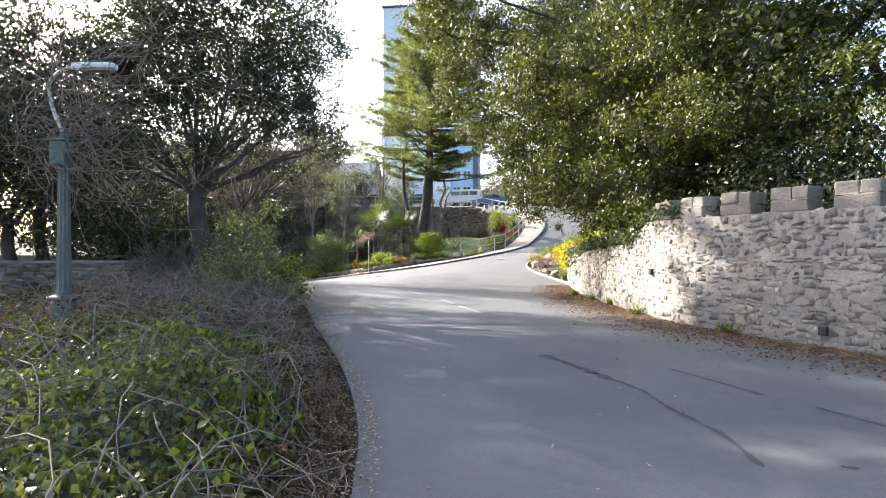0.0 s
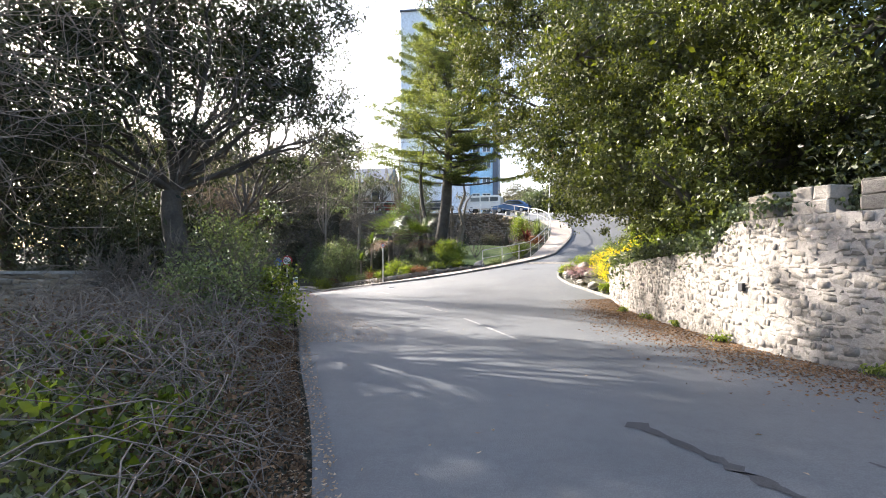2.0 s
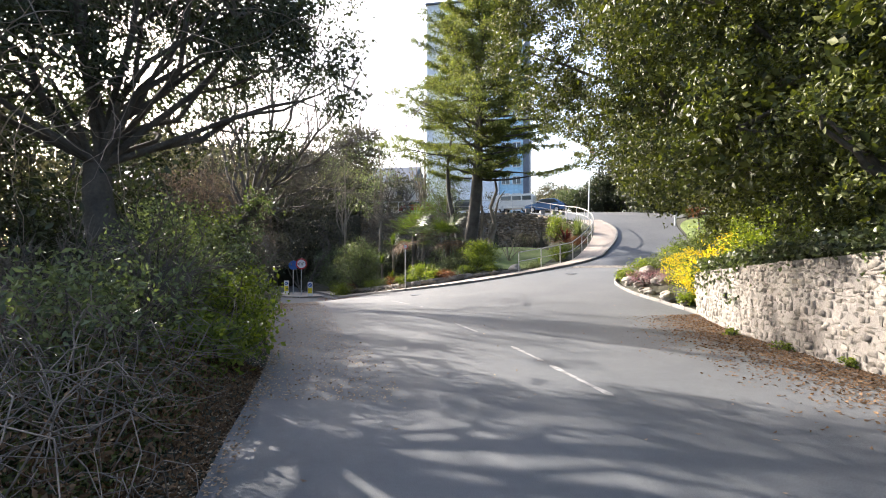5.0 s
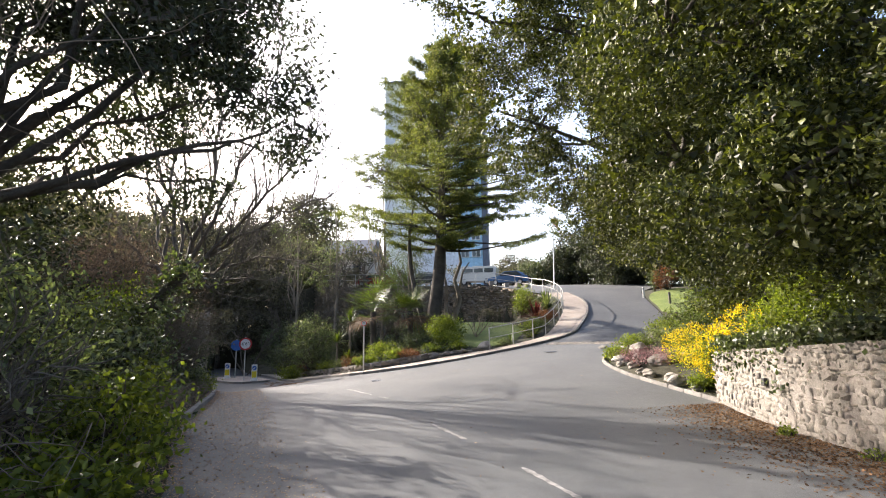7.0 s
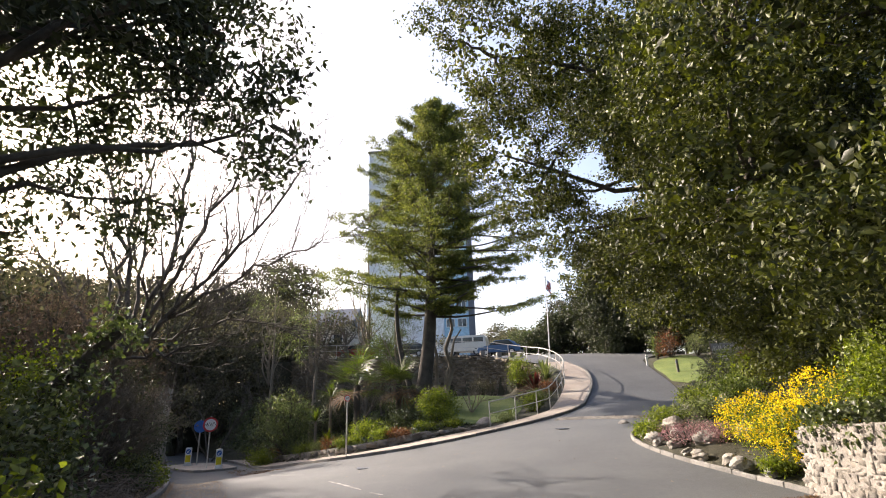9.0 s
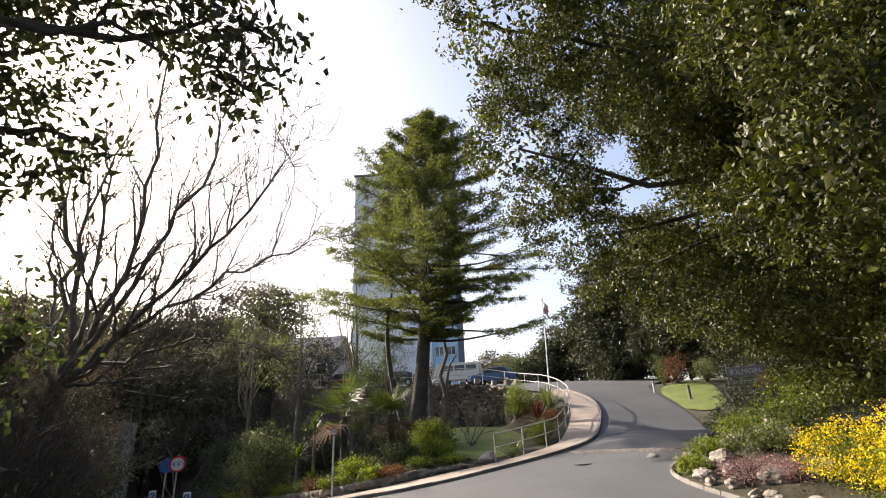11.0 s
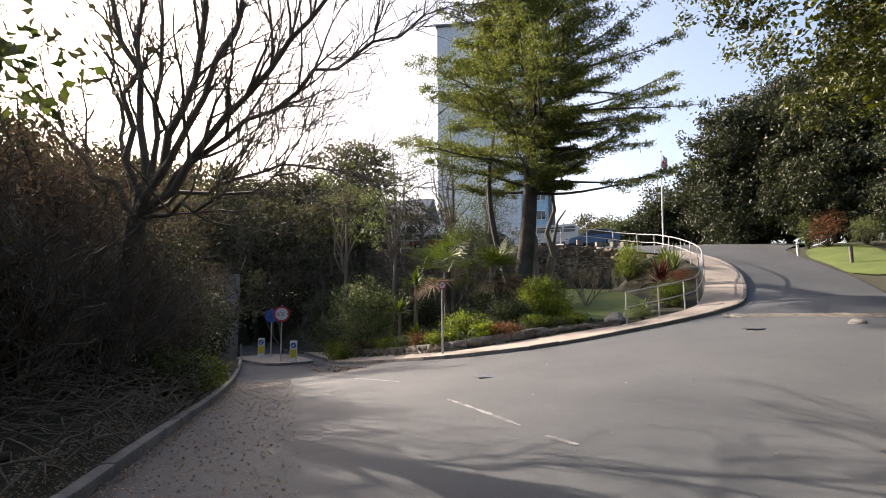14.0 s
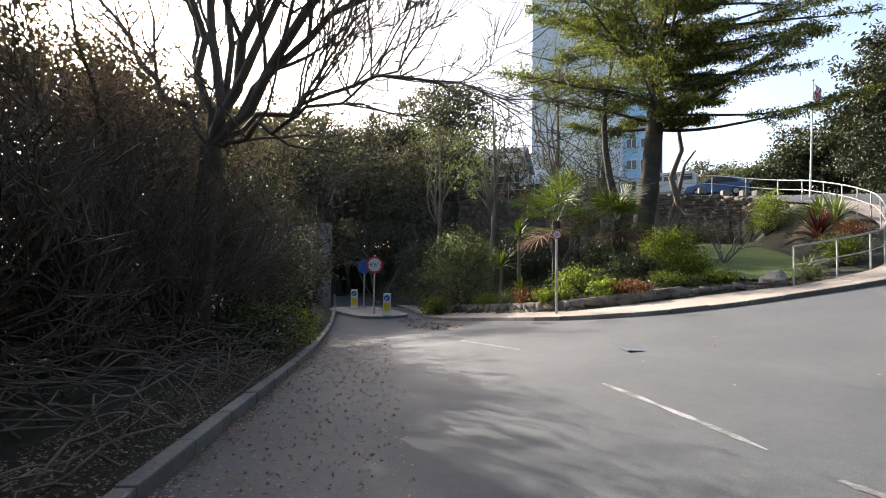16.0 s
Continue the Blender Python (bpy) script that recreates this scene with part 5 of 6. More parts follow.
for i, (pts, w) in enumerate([([(1.6, 7.35), (1.93, 6.4), (2.18, 5.75), (2.22, 5.1), (2.35, 4.4), (2.3, 3.7)], 0.05), ([(1.45, 7.6), (1.75, 6.9), (2.0, 6.2)], 0.12), ([(2.95, 6.7), (3.2, 6.1), (3.43, 5.5)], 0.035), ([(3.68, 5.1), (3.8, 4.8), (3.95, 4.45), (4.2, 3.9)], 0.025), ([(2.86, 3.72), (2.92, 3.70), (2.98, 3.69)], 0.03)]):
    strip("tar_crack", pts, w, PATCH, "dark tarred crack in the asphalt", "crack", ragged=0.45, seed=230 + i)
# band of setts across the drive mouth
setts = tagged(put("cobble_strip", None), "strip of worn grey setts across the drive mouth", "cobbles", kind="structure")
bm = bmesh.new()
box(bm, 0, 0, 0, 0.17, 0.115, 0.06, 0.012)
sett_me = bpy.data.meshes.new("sett")
bm.to_mesh(sett_me)
bm.free()
sett_me.materials.append(two_scale("granite_sett", (0.24, 0.22, 0.20), (0.38, 0.36, 0.33), 3, 30, 0.85, vary=0.25))
for r in range(5):
    for c in range(24):
        u = (c + (r % 2) * 0.5) / 24
        x, y = 3.9 + (7.0 - 3.9) * u + r * 0.05, 34.5 + (30.9 - 34.5) * u + r * 0.12 - 0.6
        put("sett", sett_me, setts, at=pose(x, y, float(road_z(x, y)) - 0.012 + KERB_RNG.normal() * 0.003, 0, 0, -49 + KERB_RNG.normal() * 2))


def drain(x, y, rot, label):
    z = float(road_z(x, y))
    d = empty("drain_cover", pose(x, y, z + 0.006, 0, 0, rot), label, "drain cover")
    bm = bmesh.new()
    for sx, sy, px, py in ((0.5, 0.05, 0, 0.2), (0.5, 0.05, 0, -0.2), (0.05, 0.45, 0.25, 0), (0.05, 0.45, -0.25, 0)):
        box(bm, px, py, 0, sx, sy, 0.014, 0.003)
    part("frame", bm, SLATE, d)
    # flat black plate stands for the shade down the gully
    bm = bmesh.new()
    box(bm, 0, 0, -0.004, 0.46, 0.36, 0.004)
    part("gully", bm, BLACK, d)
    for k in range(7):
        bm = bmesh.new()
        box(bm, -0.19 + k * 0.063, 0, 0.001, 0.028, 0.36, 0.012, 0.003)
        part("bar", bm, SLATE, d)


drain(3.56, 31.4, 40, "small iron drain cover below the setts")
drain(-3.44, 28.25, 15, "iron gully grating at the road's low side")


# ---- the verge ----
def left_x(y):
    return np.interp(y, LEFT[:, 1], LEFT[:, 0])


def mound(x, y):
    """Height of the bramble cover above the ground."""
    d = left_x(y) - x
    wave = 0.5 + 0.5 * np.sin(x * 1.9 + 1.3 * np.sin(y * 1.1)) * np.cos(y * 1.4 + 0.7 * np.sin(x * 2.3))
    return step(0.15, 1.5, d) * (0.22 + 0.38 * wave) - 0.25 * step(2.2, 4.0, d)


def scatter_verge(rng, n, y0, y1, d0, d1, power=1.0):
    y = rng.uniform(y0, y1, n)
    d = d0 + (d1 - d0) * rng.random(n) ** power
    return left_x(y) - d, y


def stuff(name, v, f, mat, label, category):
    return tagged(put(name, as_mesh(name, v, f, mat)), label, category, kind="stuff")


R = np.random.default_rng(301)
x, y = scatter_verge(R, 66000, 0.2, 13.0, 0.45, 7.0, 1.15)
c = np.column_stack([x, y, ground_z(x, y) + mound(x, y) * (1 - 0.55 * R.random(len(x)) ** 2.2)])
v, f = leaf_arrays(R, c, 0.070, 0.045, up=0.9, fold=0.22)
stuff("bramble_leaves", v, f, BRAMBLE, "green bramble and ivy leaves over the verge", "bramble")
x, y = scatter_verge(R, 20000, 9.0, 21.0, 0.5, 6.0, 1.1)
c = np.column_stack([x, y, ground_z(x, y) + 0.6 * mound(x, y) * (1 - 0.8 * R.random(len(x)))])
v, f = leaf_arrays(R, c, 0.10, 0.06, up=0.9, fold=0.18)
stuff("ivy_cover", v, f, IVY, "dark ivy carpet under the verge trees", "ivy")
x, y = scatter_verge(R, 5200, 0.3, 19.5, 0.5, 5.0)
keep = np.sin(x * 2.2 + 1) * np.sin(y * 1.3) > 0.45
c = np.column_stack([x, y, ground_z(x, y) + mound(x, y) + 0.05 * R.random(len(x))])[keep]
v, f = leaf_arrays(R, np.repeat(c, 4, axis=0) + R.normal(size=(len(c) * 4, 3)) * 0.06, 0.10, 0.06, up=1.0, fold=0.15)
stuff("nettle_leaves", v, f, BRIGHT, "bright green young leaves among the brambles", "weeds")
x, y = scatter_verge(R, 9000, 5.5, 14.0, 0.5, 5.0)
v, f = leaf_arrays(R, np.column_stack([x, y, ground_z(x, y) + 0.05 + 0.55 * R.random(len(x)) ** 1.6]), 0.06, 0.035, up=0.3)
stuff("withered_leaves", v, f, DEAD, "withered brown leaves caught in the brambles", "bramble")
x, y = scatter_verge(R, 16000, 0.3, 14.0, 0.05, 1.3, 1.1)
v, f = leaf_arrays(R, np.column_stack([x, y, ground_z(x, y) + 0.04 + 0.22 * R.random(len(x)) ** 1.5 * step(0.1, 0.7, left_x(y) - x)]), 0.06, 0.03, up=0.3)
stuff("withered_leaves", v, f, DEAD, "brown withered leaves fringing the road edge", "bramble")
# fallen leaves
x, y = scatter_verge(R, 24000, 0.5, 34.0, -0.18, 1.2)
z = np.where(inside(ROAD, x, y), road_z(x, y) + 0.012, ground_z(x, y) + 0.03)
v, f = leaf_arrays(R, np.column_stack([x, y, z + 0.015 * R.random(len(x))]), 0.036, 0.022, up=0.0, fold=0.3, flat=0.85)
stuff("fallen_leaves", v, f, LITTER, "dry brown fallen leaves along the road edge", "fallen leaves")
x, y = scatter_verge(R, 9000, 12.0, 33.0, -1.8, 0.0, 0.8)
v, f = leaf_arrays(R, np.column_stack([x, y, road_z(x, y) + 0.012]), 0.036, 0.022, fold=0.2, flat=0.85)
stuff("fallen_leaves", v, f, LITTER, "scattered dry leaves on the asphalt by the kerb", "fallen leaves")
ws = R.uniform(0, WALL_S[-1] * 0.75, 22000)
p = np.stack([np.interp(ws, WALL_S, WALL[:, 0]), np.interp(ws, WALL_S, WALL[:, 1])], 1)
off = -np.abs(R.normal(size=len(ws))) * 0.75 - 0.02
v, f = leaf_arrays(R, np.column_stack([p[:, 0] + off, p[:, 1] + 0.25 * off, road_z(p[:, 0] + off, p[:, 1]) + 0.012]), 0.055, 0.032, fold=0.25, flat=0.85)
stuff("fallen_leaves", v, f, DEAD, "drift of brown leaves along the foot of the stone wall", "fallen leaves")
x, y = R.uniform(-11.5, -7.5, 1500), R.uniform(34.0, 40, 1500)
k = np.abs((x + 9.6) - (y - 37) * -0.62) < 0.7
v, f = leaf_arrays(R, np.column_stack([x[k], y[k], road_z(x[k], y[k]) + 0.012]), 0.09, 0.06, fold=0.2, flat=0.85)
stuff("fallen_leaves", v, f, DEAD, "brown leaf debris behind the traffic island", "fallen leaves")
x, y = R.uniform(-4, 4.5, 260), R.uniform(2, 30, 260)
k = inside(ROAD, x, y)
v, f = leaf_arrays(R, np.column_stack([x[k], y[k], road_z(x[k], y[k]) + 0.01]), 0.05, 0.03, fold=0.25, flat=0.85)
stuff("fallen_leaves", v, f, LITTER, "a few stray dry leaves on the road", "fallen leaves")


def canes(rng, n, y0, y1, d0, d1, h, L, r, mat, label, name="bramble_canes"):
    """Arching dry stems rooted in the verge."""
    paths = []
    X, Y = scatter_verge(rng, n, y0, y1, d0, d1)
    Z = ground_z(X, Y)
    for px, py, pz in zip(X, Y, Z):
        a = rng.uniform(0, 2 * math.pi)
        l, hh = L * rng.uniform(0.5, 1.3), h * rng.uniform(0.3, 1.15)
        curl = rng.normal() * 0.9
        pts = []
        for u in np.linspace(0, 1, 8):
            b = a + curl * u
            pts.append((np.array([px + l * u * math.cos(b), py + l * u * math.sin(b), pz + 0.05 + hh * math.sin(min(1.0, u * 1.25) * math.pi * 0.78) + 0.03 * rng.normal()]), r * (1.1 - 0.75 * u)))
        if pts[-1][0][0] < left_x(pts[-1][0][1]) + 0.15:
            paths.append(pts)
    v, f = tube_arrays(paths, 4)
    return stuff(name, v, f, mat, label, "bramble")


canes(R, 420, 0.8, 6.5, 0.4, 6.0, 0.6, 1.3, 0.006, TWIG, "thin dry bramble canes arching over green leaves")
canes(R, 300, 0.8, 10.0, 0.1, 1.1, 0.30, 0.8, 0.005, TWIG, "short dry stems fringing the road edge")
canes(R, 640, 6.6, 12.0, 0.7, 3.8, 0.72, 1.5, 0.006, TWIG, "dense tangle of grey dry bramble canes")
canes(R, 550, 10.0, 19.0, 0.8, 4.5, 0.9, 1.3, 0.007, TWIG, "dry stems under the verge trees")
canes(R, 330, 20.0, 30.0, 0.4, 3.2, 0.42, 1.7, 0.013, TWIG, "pile of dead branches behind the kerb", "dead_branches")
# creeper hanging round the lamp post and through the oak
paths = []
for k in range(170):
    p = np.array([-5.5 + R.normal() * 0.25, 7.5 + R.normal() * 0.25, R.uniform(2.6, 4.2)])
    q, _ = limb(R, p, (R.uniform(-0.2, 1.0), R.normal() * 0.6, R.normal() * 0.5), R.uniform(0.8, 2.4), 0.006, 0.003, 0.32, -0.05, 9)
    paths.append(q)
for k in range(420):
    p = np.array([R.uniform(-10.5, -4.6), R.uniform(8.0, 14.5), R.uniform(3.2, 7.5)])
    q, _ = limb(R, p, (R.normal(), R.normal(), R.normal() * 0.5 - 0.3), R.uniform(0.9, 2.6), 0.007, 0.003, 0.30, -0.06, 9)
    paths.append(q)
v, f = tube_arrays(paths, 4)
stuff("dead_creeper", v, f, TWIG, "grey dead creeper stems hanging in the trees", "creeper")

S = 400
for x, y, r, h, mat, n, L, W, lab in [
        (-4.6, 11.5, 0.9, 1.5, GUM, 3000, 0.08, 0.04, "grey-leaved shrub among dry brambles"), (-5.6, 14.3, 1.2, 2.4, GUM, 5000, 0.08, 0.04, "tall privet bush at the foot of the oak"),
        (-5.0, 14.9, 0.8, 1.3, BRIGHT, 2600, 0.09, 0.05, "bright green bush beside the road edge"), (-6.6, 17.8, 1.1, 2.3, IVY, 4500, 0.09, 0.055, "ivy-covered bush under the oak"),
        (-4.4, 13.0, 0.7, 0.7, BRIGHT, 1800, 0.10, 0.06, "low sunlit green weeds at the verge"), (-8.2, 19.6, 1.2, 2.5, BRIGHT, 5000, 0.07, 0.035, "leafy green shrub over a leaning trunk"),
        (-8.6, 16.6, 1.8, 3.0, HOLM_D, 6500, 0.11, 0.055, "dark evergreen shrub by the low wall"), (-10.0, 20.0, 1.8, 3.4, HOLM_D, 6500, 0.12, 0.06, "dark evergreen shrub behind the verge"),
        (-11.2, 23.0, 1.9, 4.2, TWIGGY, 12000, 0.11, 0.055, "dark shaded hedge shrub behind the kerb"), (-12.1, 25.8, 2.2, 5.4, TWIGGY, 15000, 0.15, 0.022, "brown twiggy shrub behind the kerb"),
        (-12.9, 28.6, 2.2, 5.8, TWIGGY, 15000, 0.15, 0.022, "brown twiggy hedge in shade"), (-13.0, 30.6, 1.7, 4.4, HOLM_D, 7500, 0.10, 0.05, "dark clipped hedge above the kerb"),
        (-13.2, 32.4, 1.4, 3.6, HOLM_D, 6500, 0.10, 0.05, "dark clipped hedge at the lane's corner"), (-11.1, 30.2, 0.8, 1.0, BRIGHT, 2200, 0.10, 0.05, "green laurel shoots at the kerb"),
        (-10.6, 28.2, 0.8, 1.0, IVY, 2000, 0.10, 0.05, "low ivy bush beside the kerb"), (-15.0, 36.5, 1.8, 3.4, HOLM_D, 5000, 0.14, 0.07, "dark hedge along the shaded lane"),
        (-10.4, 16.4, 1.6, 3.0, HOLM_D, 5000, 0.11, 0.055, "dark bush behind the low wall")]:
    S += 1
    shrub("shrub", lab, x, y, r, h, mat, n, L, W, S, spread=0.14 if r < 1 else 0.20)
for i, (x, y, h) in enumerate([(-9.4, 22.4, 3.4), (-10.2, 24.2, 4.0), (-10.5, 26.0, 4.4), (-11.2, 28.0, 4.6), (-11.8, 29.8, 4.2), (-11.6, 24.6, 5.0), (-9.0, 20.6, 3.2), (-8.0, 17.4, 3.0), (-6.4, 12.6, 2.2), (-5.4, 13.4, 2.4)]):
    bare_tree("bare_shrub", "tangled leafless brown shrub behind the kerb" if y > 20 else "tangled leafless shrub under the oak", (x, y, gz(x, y) - 0.1), 640 + i, h, 0.028, (0.05, -0.03), 4, BARK_G, 7, (3, 5), 0.85)
# leaning trunk wrapped in ivy
rng = np.random.default_rng(61)
lean = [[(np.array([-8.6 + 2.2 * u, 19.2 + 0.3 * u, 0.1 + 2.9 * u ** 0.9]), 0.20 - 0.11 * u) for u in np.linspace(0, 1, 8)]]
cc = np.array([p for p, _ in lean[0] for _ in range(30)]) + rng.normal(size=(240, 3)) * 0.22
v, f = foliage(rng, cc, 10, 0.12, 0.10, 0.07)
tree("leaning_tree", "leaning dark trunk wrapped in ivy", (-8.6, 19.2, 0.1), lean, BARK, v, f, IVY)
# tall trees beyond the low wall: HOLM_D colours in shade, HAZE distance haze
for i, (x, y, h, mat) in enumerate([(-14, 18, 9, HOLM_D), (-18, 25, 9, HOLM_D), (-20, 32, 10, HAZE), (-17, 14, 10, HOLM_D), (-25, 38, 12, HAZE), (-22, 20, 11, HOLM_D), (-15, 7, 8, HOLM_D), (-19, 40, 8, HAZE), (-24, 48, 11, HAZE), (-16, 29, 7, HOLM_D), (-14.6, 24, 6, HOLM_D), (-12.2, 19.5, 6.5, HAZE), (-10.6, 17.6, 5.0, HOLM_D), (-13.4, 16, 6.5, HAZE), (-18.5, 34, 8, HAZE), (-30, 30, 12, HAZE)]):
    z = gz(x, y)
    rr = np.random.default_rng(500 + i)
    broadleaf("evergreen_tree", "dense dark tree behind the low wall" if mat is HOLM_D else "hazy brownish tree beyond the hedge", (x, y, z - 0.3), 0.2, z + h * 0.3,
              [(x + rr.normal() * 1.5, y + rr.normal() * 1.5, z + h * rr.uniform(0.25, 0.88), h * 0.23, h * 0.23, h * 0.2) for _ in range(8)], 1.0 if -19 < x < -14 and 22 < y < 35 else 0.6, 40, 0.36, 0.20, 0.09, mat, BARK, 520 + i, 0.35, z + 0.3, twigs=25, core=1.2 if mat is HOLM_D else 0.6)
# distance haze on these trees is put into the HAZE leaf colour
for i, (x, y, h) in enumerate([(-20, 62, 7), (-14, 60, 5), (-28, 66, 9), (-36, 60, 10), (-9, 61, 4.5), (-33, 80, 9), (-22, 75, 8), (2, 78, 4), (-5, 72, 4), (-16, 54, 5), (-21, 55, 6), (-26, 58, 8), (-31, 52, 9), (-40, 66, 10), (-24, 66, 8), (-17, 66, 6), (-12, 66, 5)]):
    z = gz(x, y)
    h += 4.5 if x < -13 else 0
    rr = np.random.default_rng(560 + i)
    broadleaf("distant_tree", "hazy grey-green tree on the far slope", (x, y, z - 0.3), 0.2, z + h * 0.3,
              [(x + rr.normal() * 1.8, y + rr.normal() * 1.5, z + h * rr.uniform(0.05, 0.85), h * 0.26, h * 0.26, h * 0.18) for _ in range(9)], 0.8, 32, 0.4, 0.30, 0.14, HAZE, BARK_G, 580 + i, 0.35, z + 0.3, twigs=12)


# ---- the garden across the road ----
def swords(name, label, x, y, z, n, L, W, mat, trunk=0.0, seed=1, droop=0.5, up=0.2, category="plant"):
    """A rosette of long arching blades on a short trunk."""
    rng = np.random.default_rng(seed)
    t = empty(name, Matrix.Translation((x, y, z)), label, category)
    if trunk:
        part("trunk", lathe(bmesh.new(), [(0.09, -0.2), (0.075, trunk * 0.5), (0.06, trunk)], 8), BARK_P, t)
    V, F = [], []
    for k in range(n):
        a, e = rng.uniform(0, 2 * math.pi), rng.uniform(up, 1.45)
        l = L * rng.uniform(0.65, 1.1)
        d = np.array([math.cos(a) * math.cos(e), math.sin(a) * math.cos(e), math.sin(e)])
        s = np.array([-math.sin(a), math.cos(a), 0]) * W / 2
        b = len(V)
        for u, w in ((0, 0.6), (0.35, 1.0), (0.7, 0.8), (1.0, 0.05)):
            c = np.array([0, 0, trunk]) + d * l * u - np.array([0, 0, droop * l * u * u * (1.2 - e / 2)])
            V += [c - s * w, c + s * w + np.array([0, 0, W * 0.15])]
        F += [(b + i, b + i + 1, b + i + 3, b + i + 2) for i in (0, 2, 4)]
    put("leaf_rosette", as_mesh("leaf_rosette", V, F, mat), t)
    return t


def fan_palm(x, y, h, seed, label):
    rng = np.random.default_rng(seed)
    z = gz(x, y)
    t = empty("fan_palm", Matrix.Translation((x, y, z)), label, "palm")
    part("trunk", lathe(bmesh.new(), [(0.16, -0.2), (0.15, h * 0.3), (0.18, h * 0.5), (0.15, h * 0.62)], 10), BARK, t)
    V, F, D, DF = [], [], [], []
    for k in range(30):
        a = rng.uniform(0, 2 * math.pi)
        e = rng.uniform(-0.9, 1.3)
        d = np.array([math.cos(a) * math.cos(e), math.sin(a) * math.cos(e), math.sin(e)])
        st = rng.uniform(0.5, 0.9) * h * 0.32
        c = np.array([0, 0, h * 0.62]) + d * st
        side = unit(np.cross(d, np.array([0, 0, 1.0])) + 1e-6)
        upv = np.cross(side, d)
        VV, FF = (D, DF) if e < -0.45 else (V, F)
        q = len(VV)
        VV += [np.array([0, 0, h * 0.6]) - side * 0.012, np.array([0, 0, h * 0.6]) + side * 0.012, c + side * 0.01, c - side * 0.01]
        FF.append((q, q + 1, q + 2, q + 3))
        for j in range(13):
            th = (j - 6) / 6 * 1.75
            dd = d * math.cos(th) + side * math.sin(th) + upv * 0.12
            l = h * 0.27 * (1 - 0.12 * abs(th)) * rng.uniform(0.9, 1.1)
            sd = (side * math.cos(th) - d * math.sin(th)) * 0.028
            b = len(VV)
            VV += [c - sd * 0.3, c + sd * 0.3, c + dd * l * 0.55 + sd, c + dd * l * 0.55 - sd, c + dd * l - np.array([0, 0, 0.16 * l]), c + dd * l - np.array([0, 0, 0.17 * l]) + sd * 0.1]
            FF += [(b, b + 1, b + 2, b + 3), (b + 3, b + 2, b + 5, b + 4)]
    put("frond_crown", as_mesh("frond_crown", V, F, PALM), t)
    if D:
        put("dead_skirt", as_mesh("dead_skirt", D, DF, DEAD), t, "brown hanging dead fronds")
    return t


fan_palm(-5.2, 39.6, 4.2, 71, "shaggy fan palm in the flower bed")
fan_palm(-3.0, 39.2, 3.6, 72, "sunlit fan palm beside the cedar")
fan_palm(-4.4, 46.5, 5.2, 73, "dark fan palm under the retaining wall")
swords("cordyline", "green cabbage palm in the flower bed", -7.3, 39.6, gz(-7.3, 39.6), 60, 1.0, 0.06, PALM, 1.4, 74, 0.35)
swords("cordyline", "green cabbage palm with a forked head", -6.7, 40.4, gz(-6.7, 40.4), 60, 1.0, 0.06, PALM, 2.4, 75, 0.35)
swords("cordyline", "spiky green clump in the flower bed", -6.5, 38.8, gz(-6.5, 38.8), 70, 0.9, 0.06, BRIGHT, 0.2, 76, 0.35)
swords("phormium", "bronze sword-leaved plant behind the railing", 5.0, 43.2, gz(5.0, 43.2), 110, 1.7, 0.07, MAROON, 0.5, 77, 0.35, 0.1)
swords("phormium", "striped green flax plant behind the railing", 6.0, 44.2, gz(6.0, 44.2), 110, 1.7, 0.08, GUM, 0.3, 78, 0.4, 0.1)
swords("phormium", "green flax clump at the lawn's edge", 2.6, 38.0, gz(2.6, 38.0), 60, 0.9, 0.05, PALM, 0.0, 79, 0.5, 0.1)
swords("phormium", "tall green flax behind the railing", 6.3, 46.3, gz(6.3, 46.3), 90, 1.5, 0.07, PALM, 0.2, 80, 0.4, 0.1)
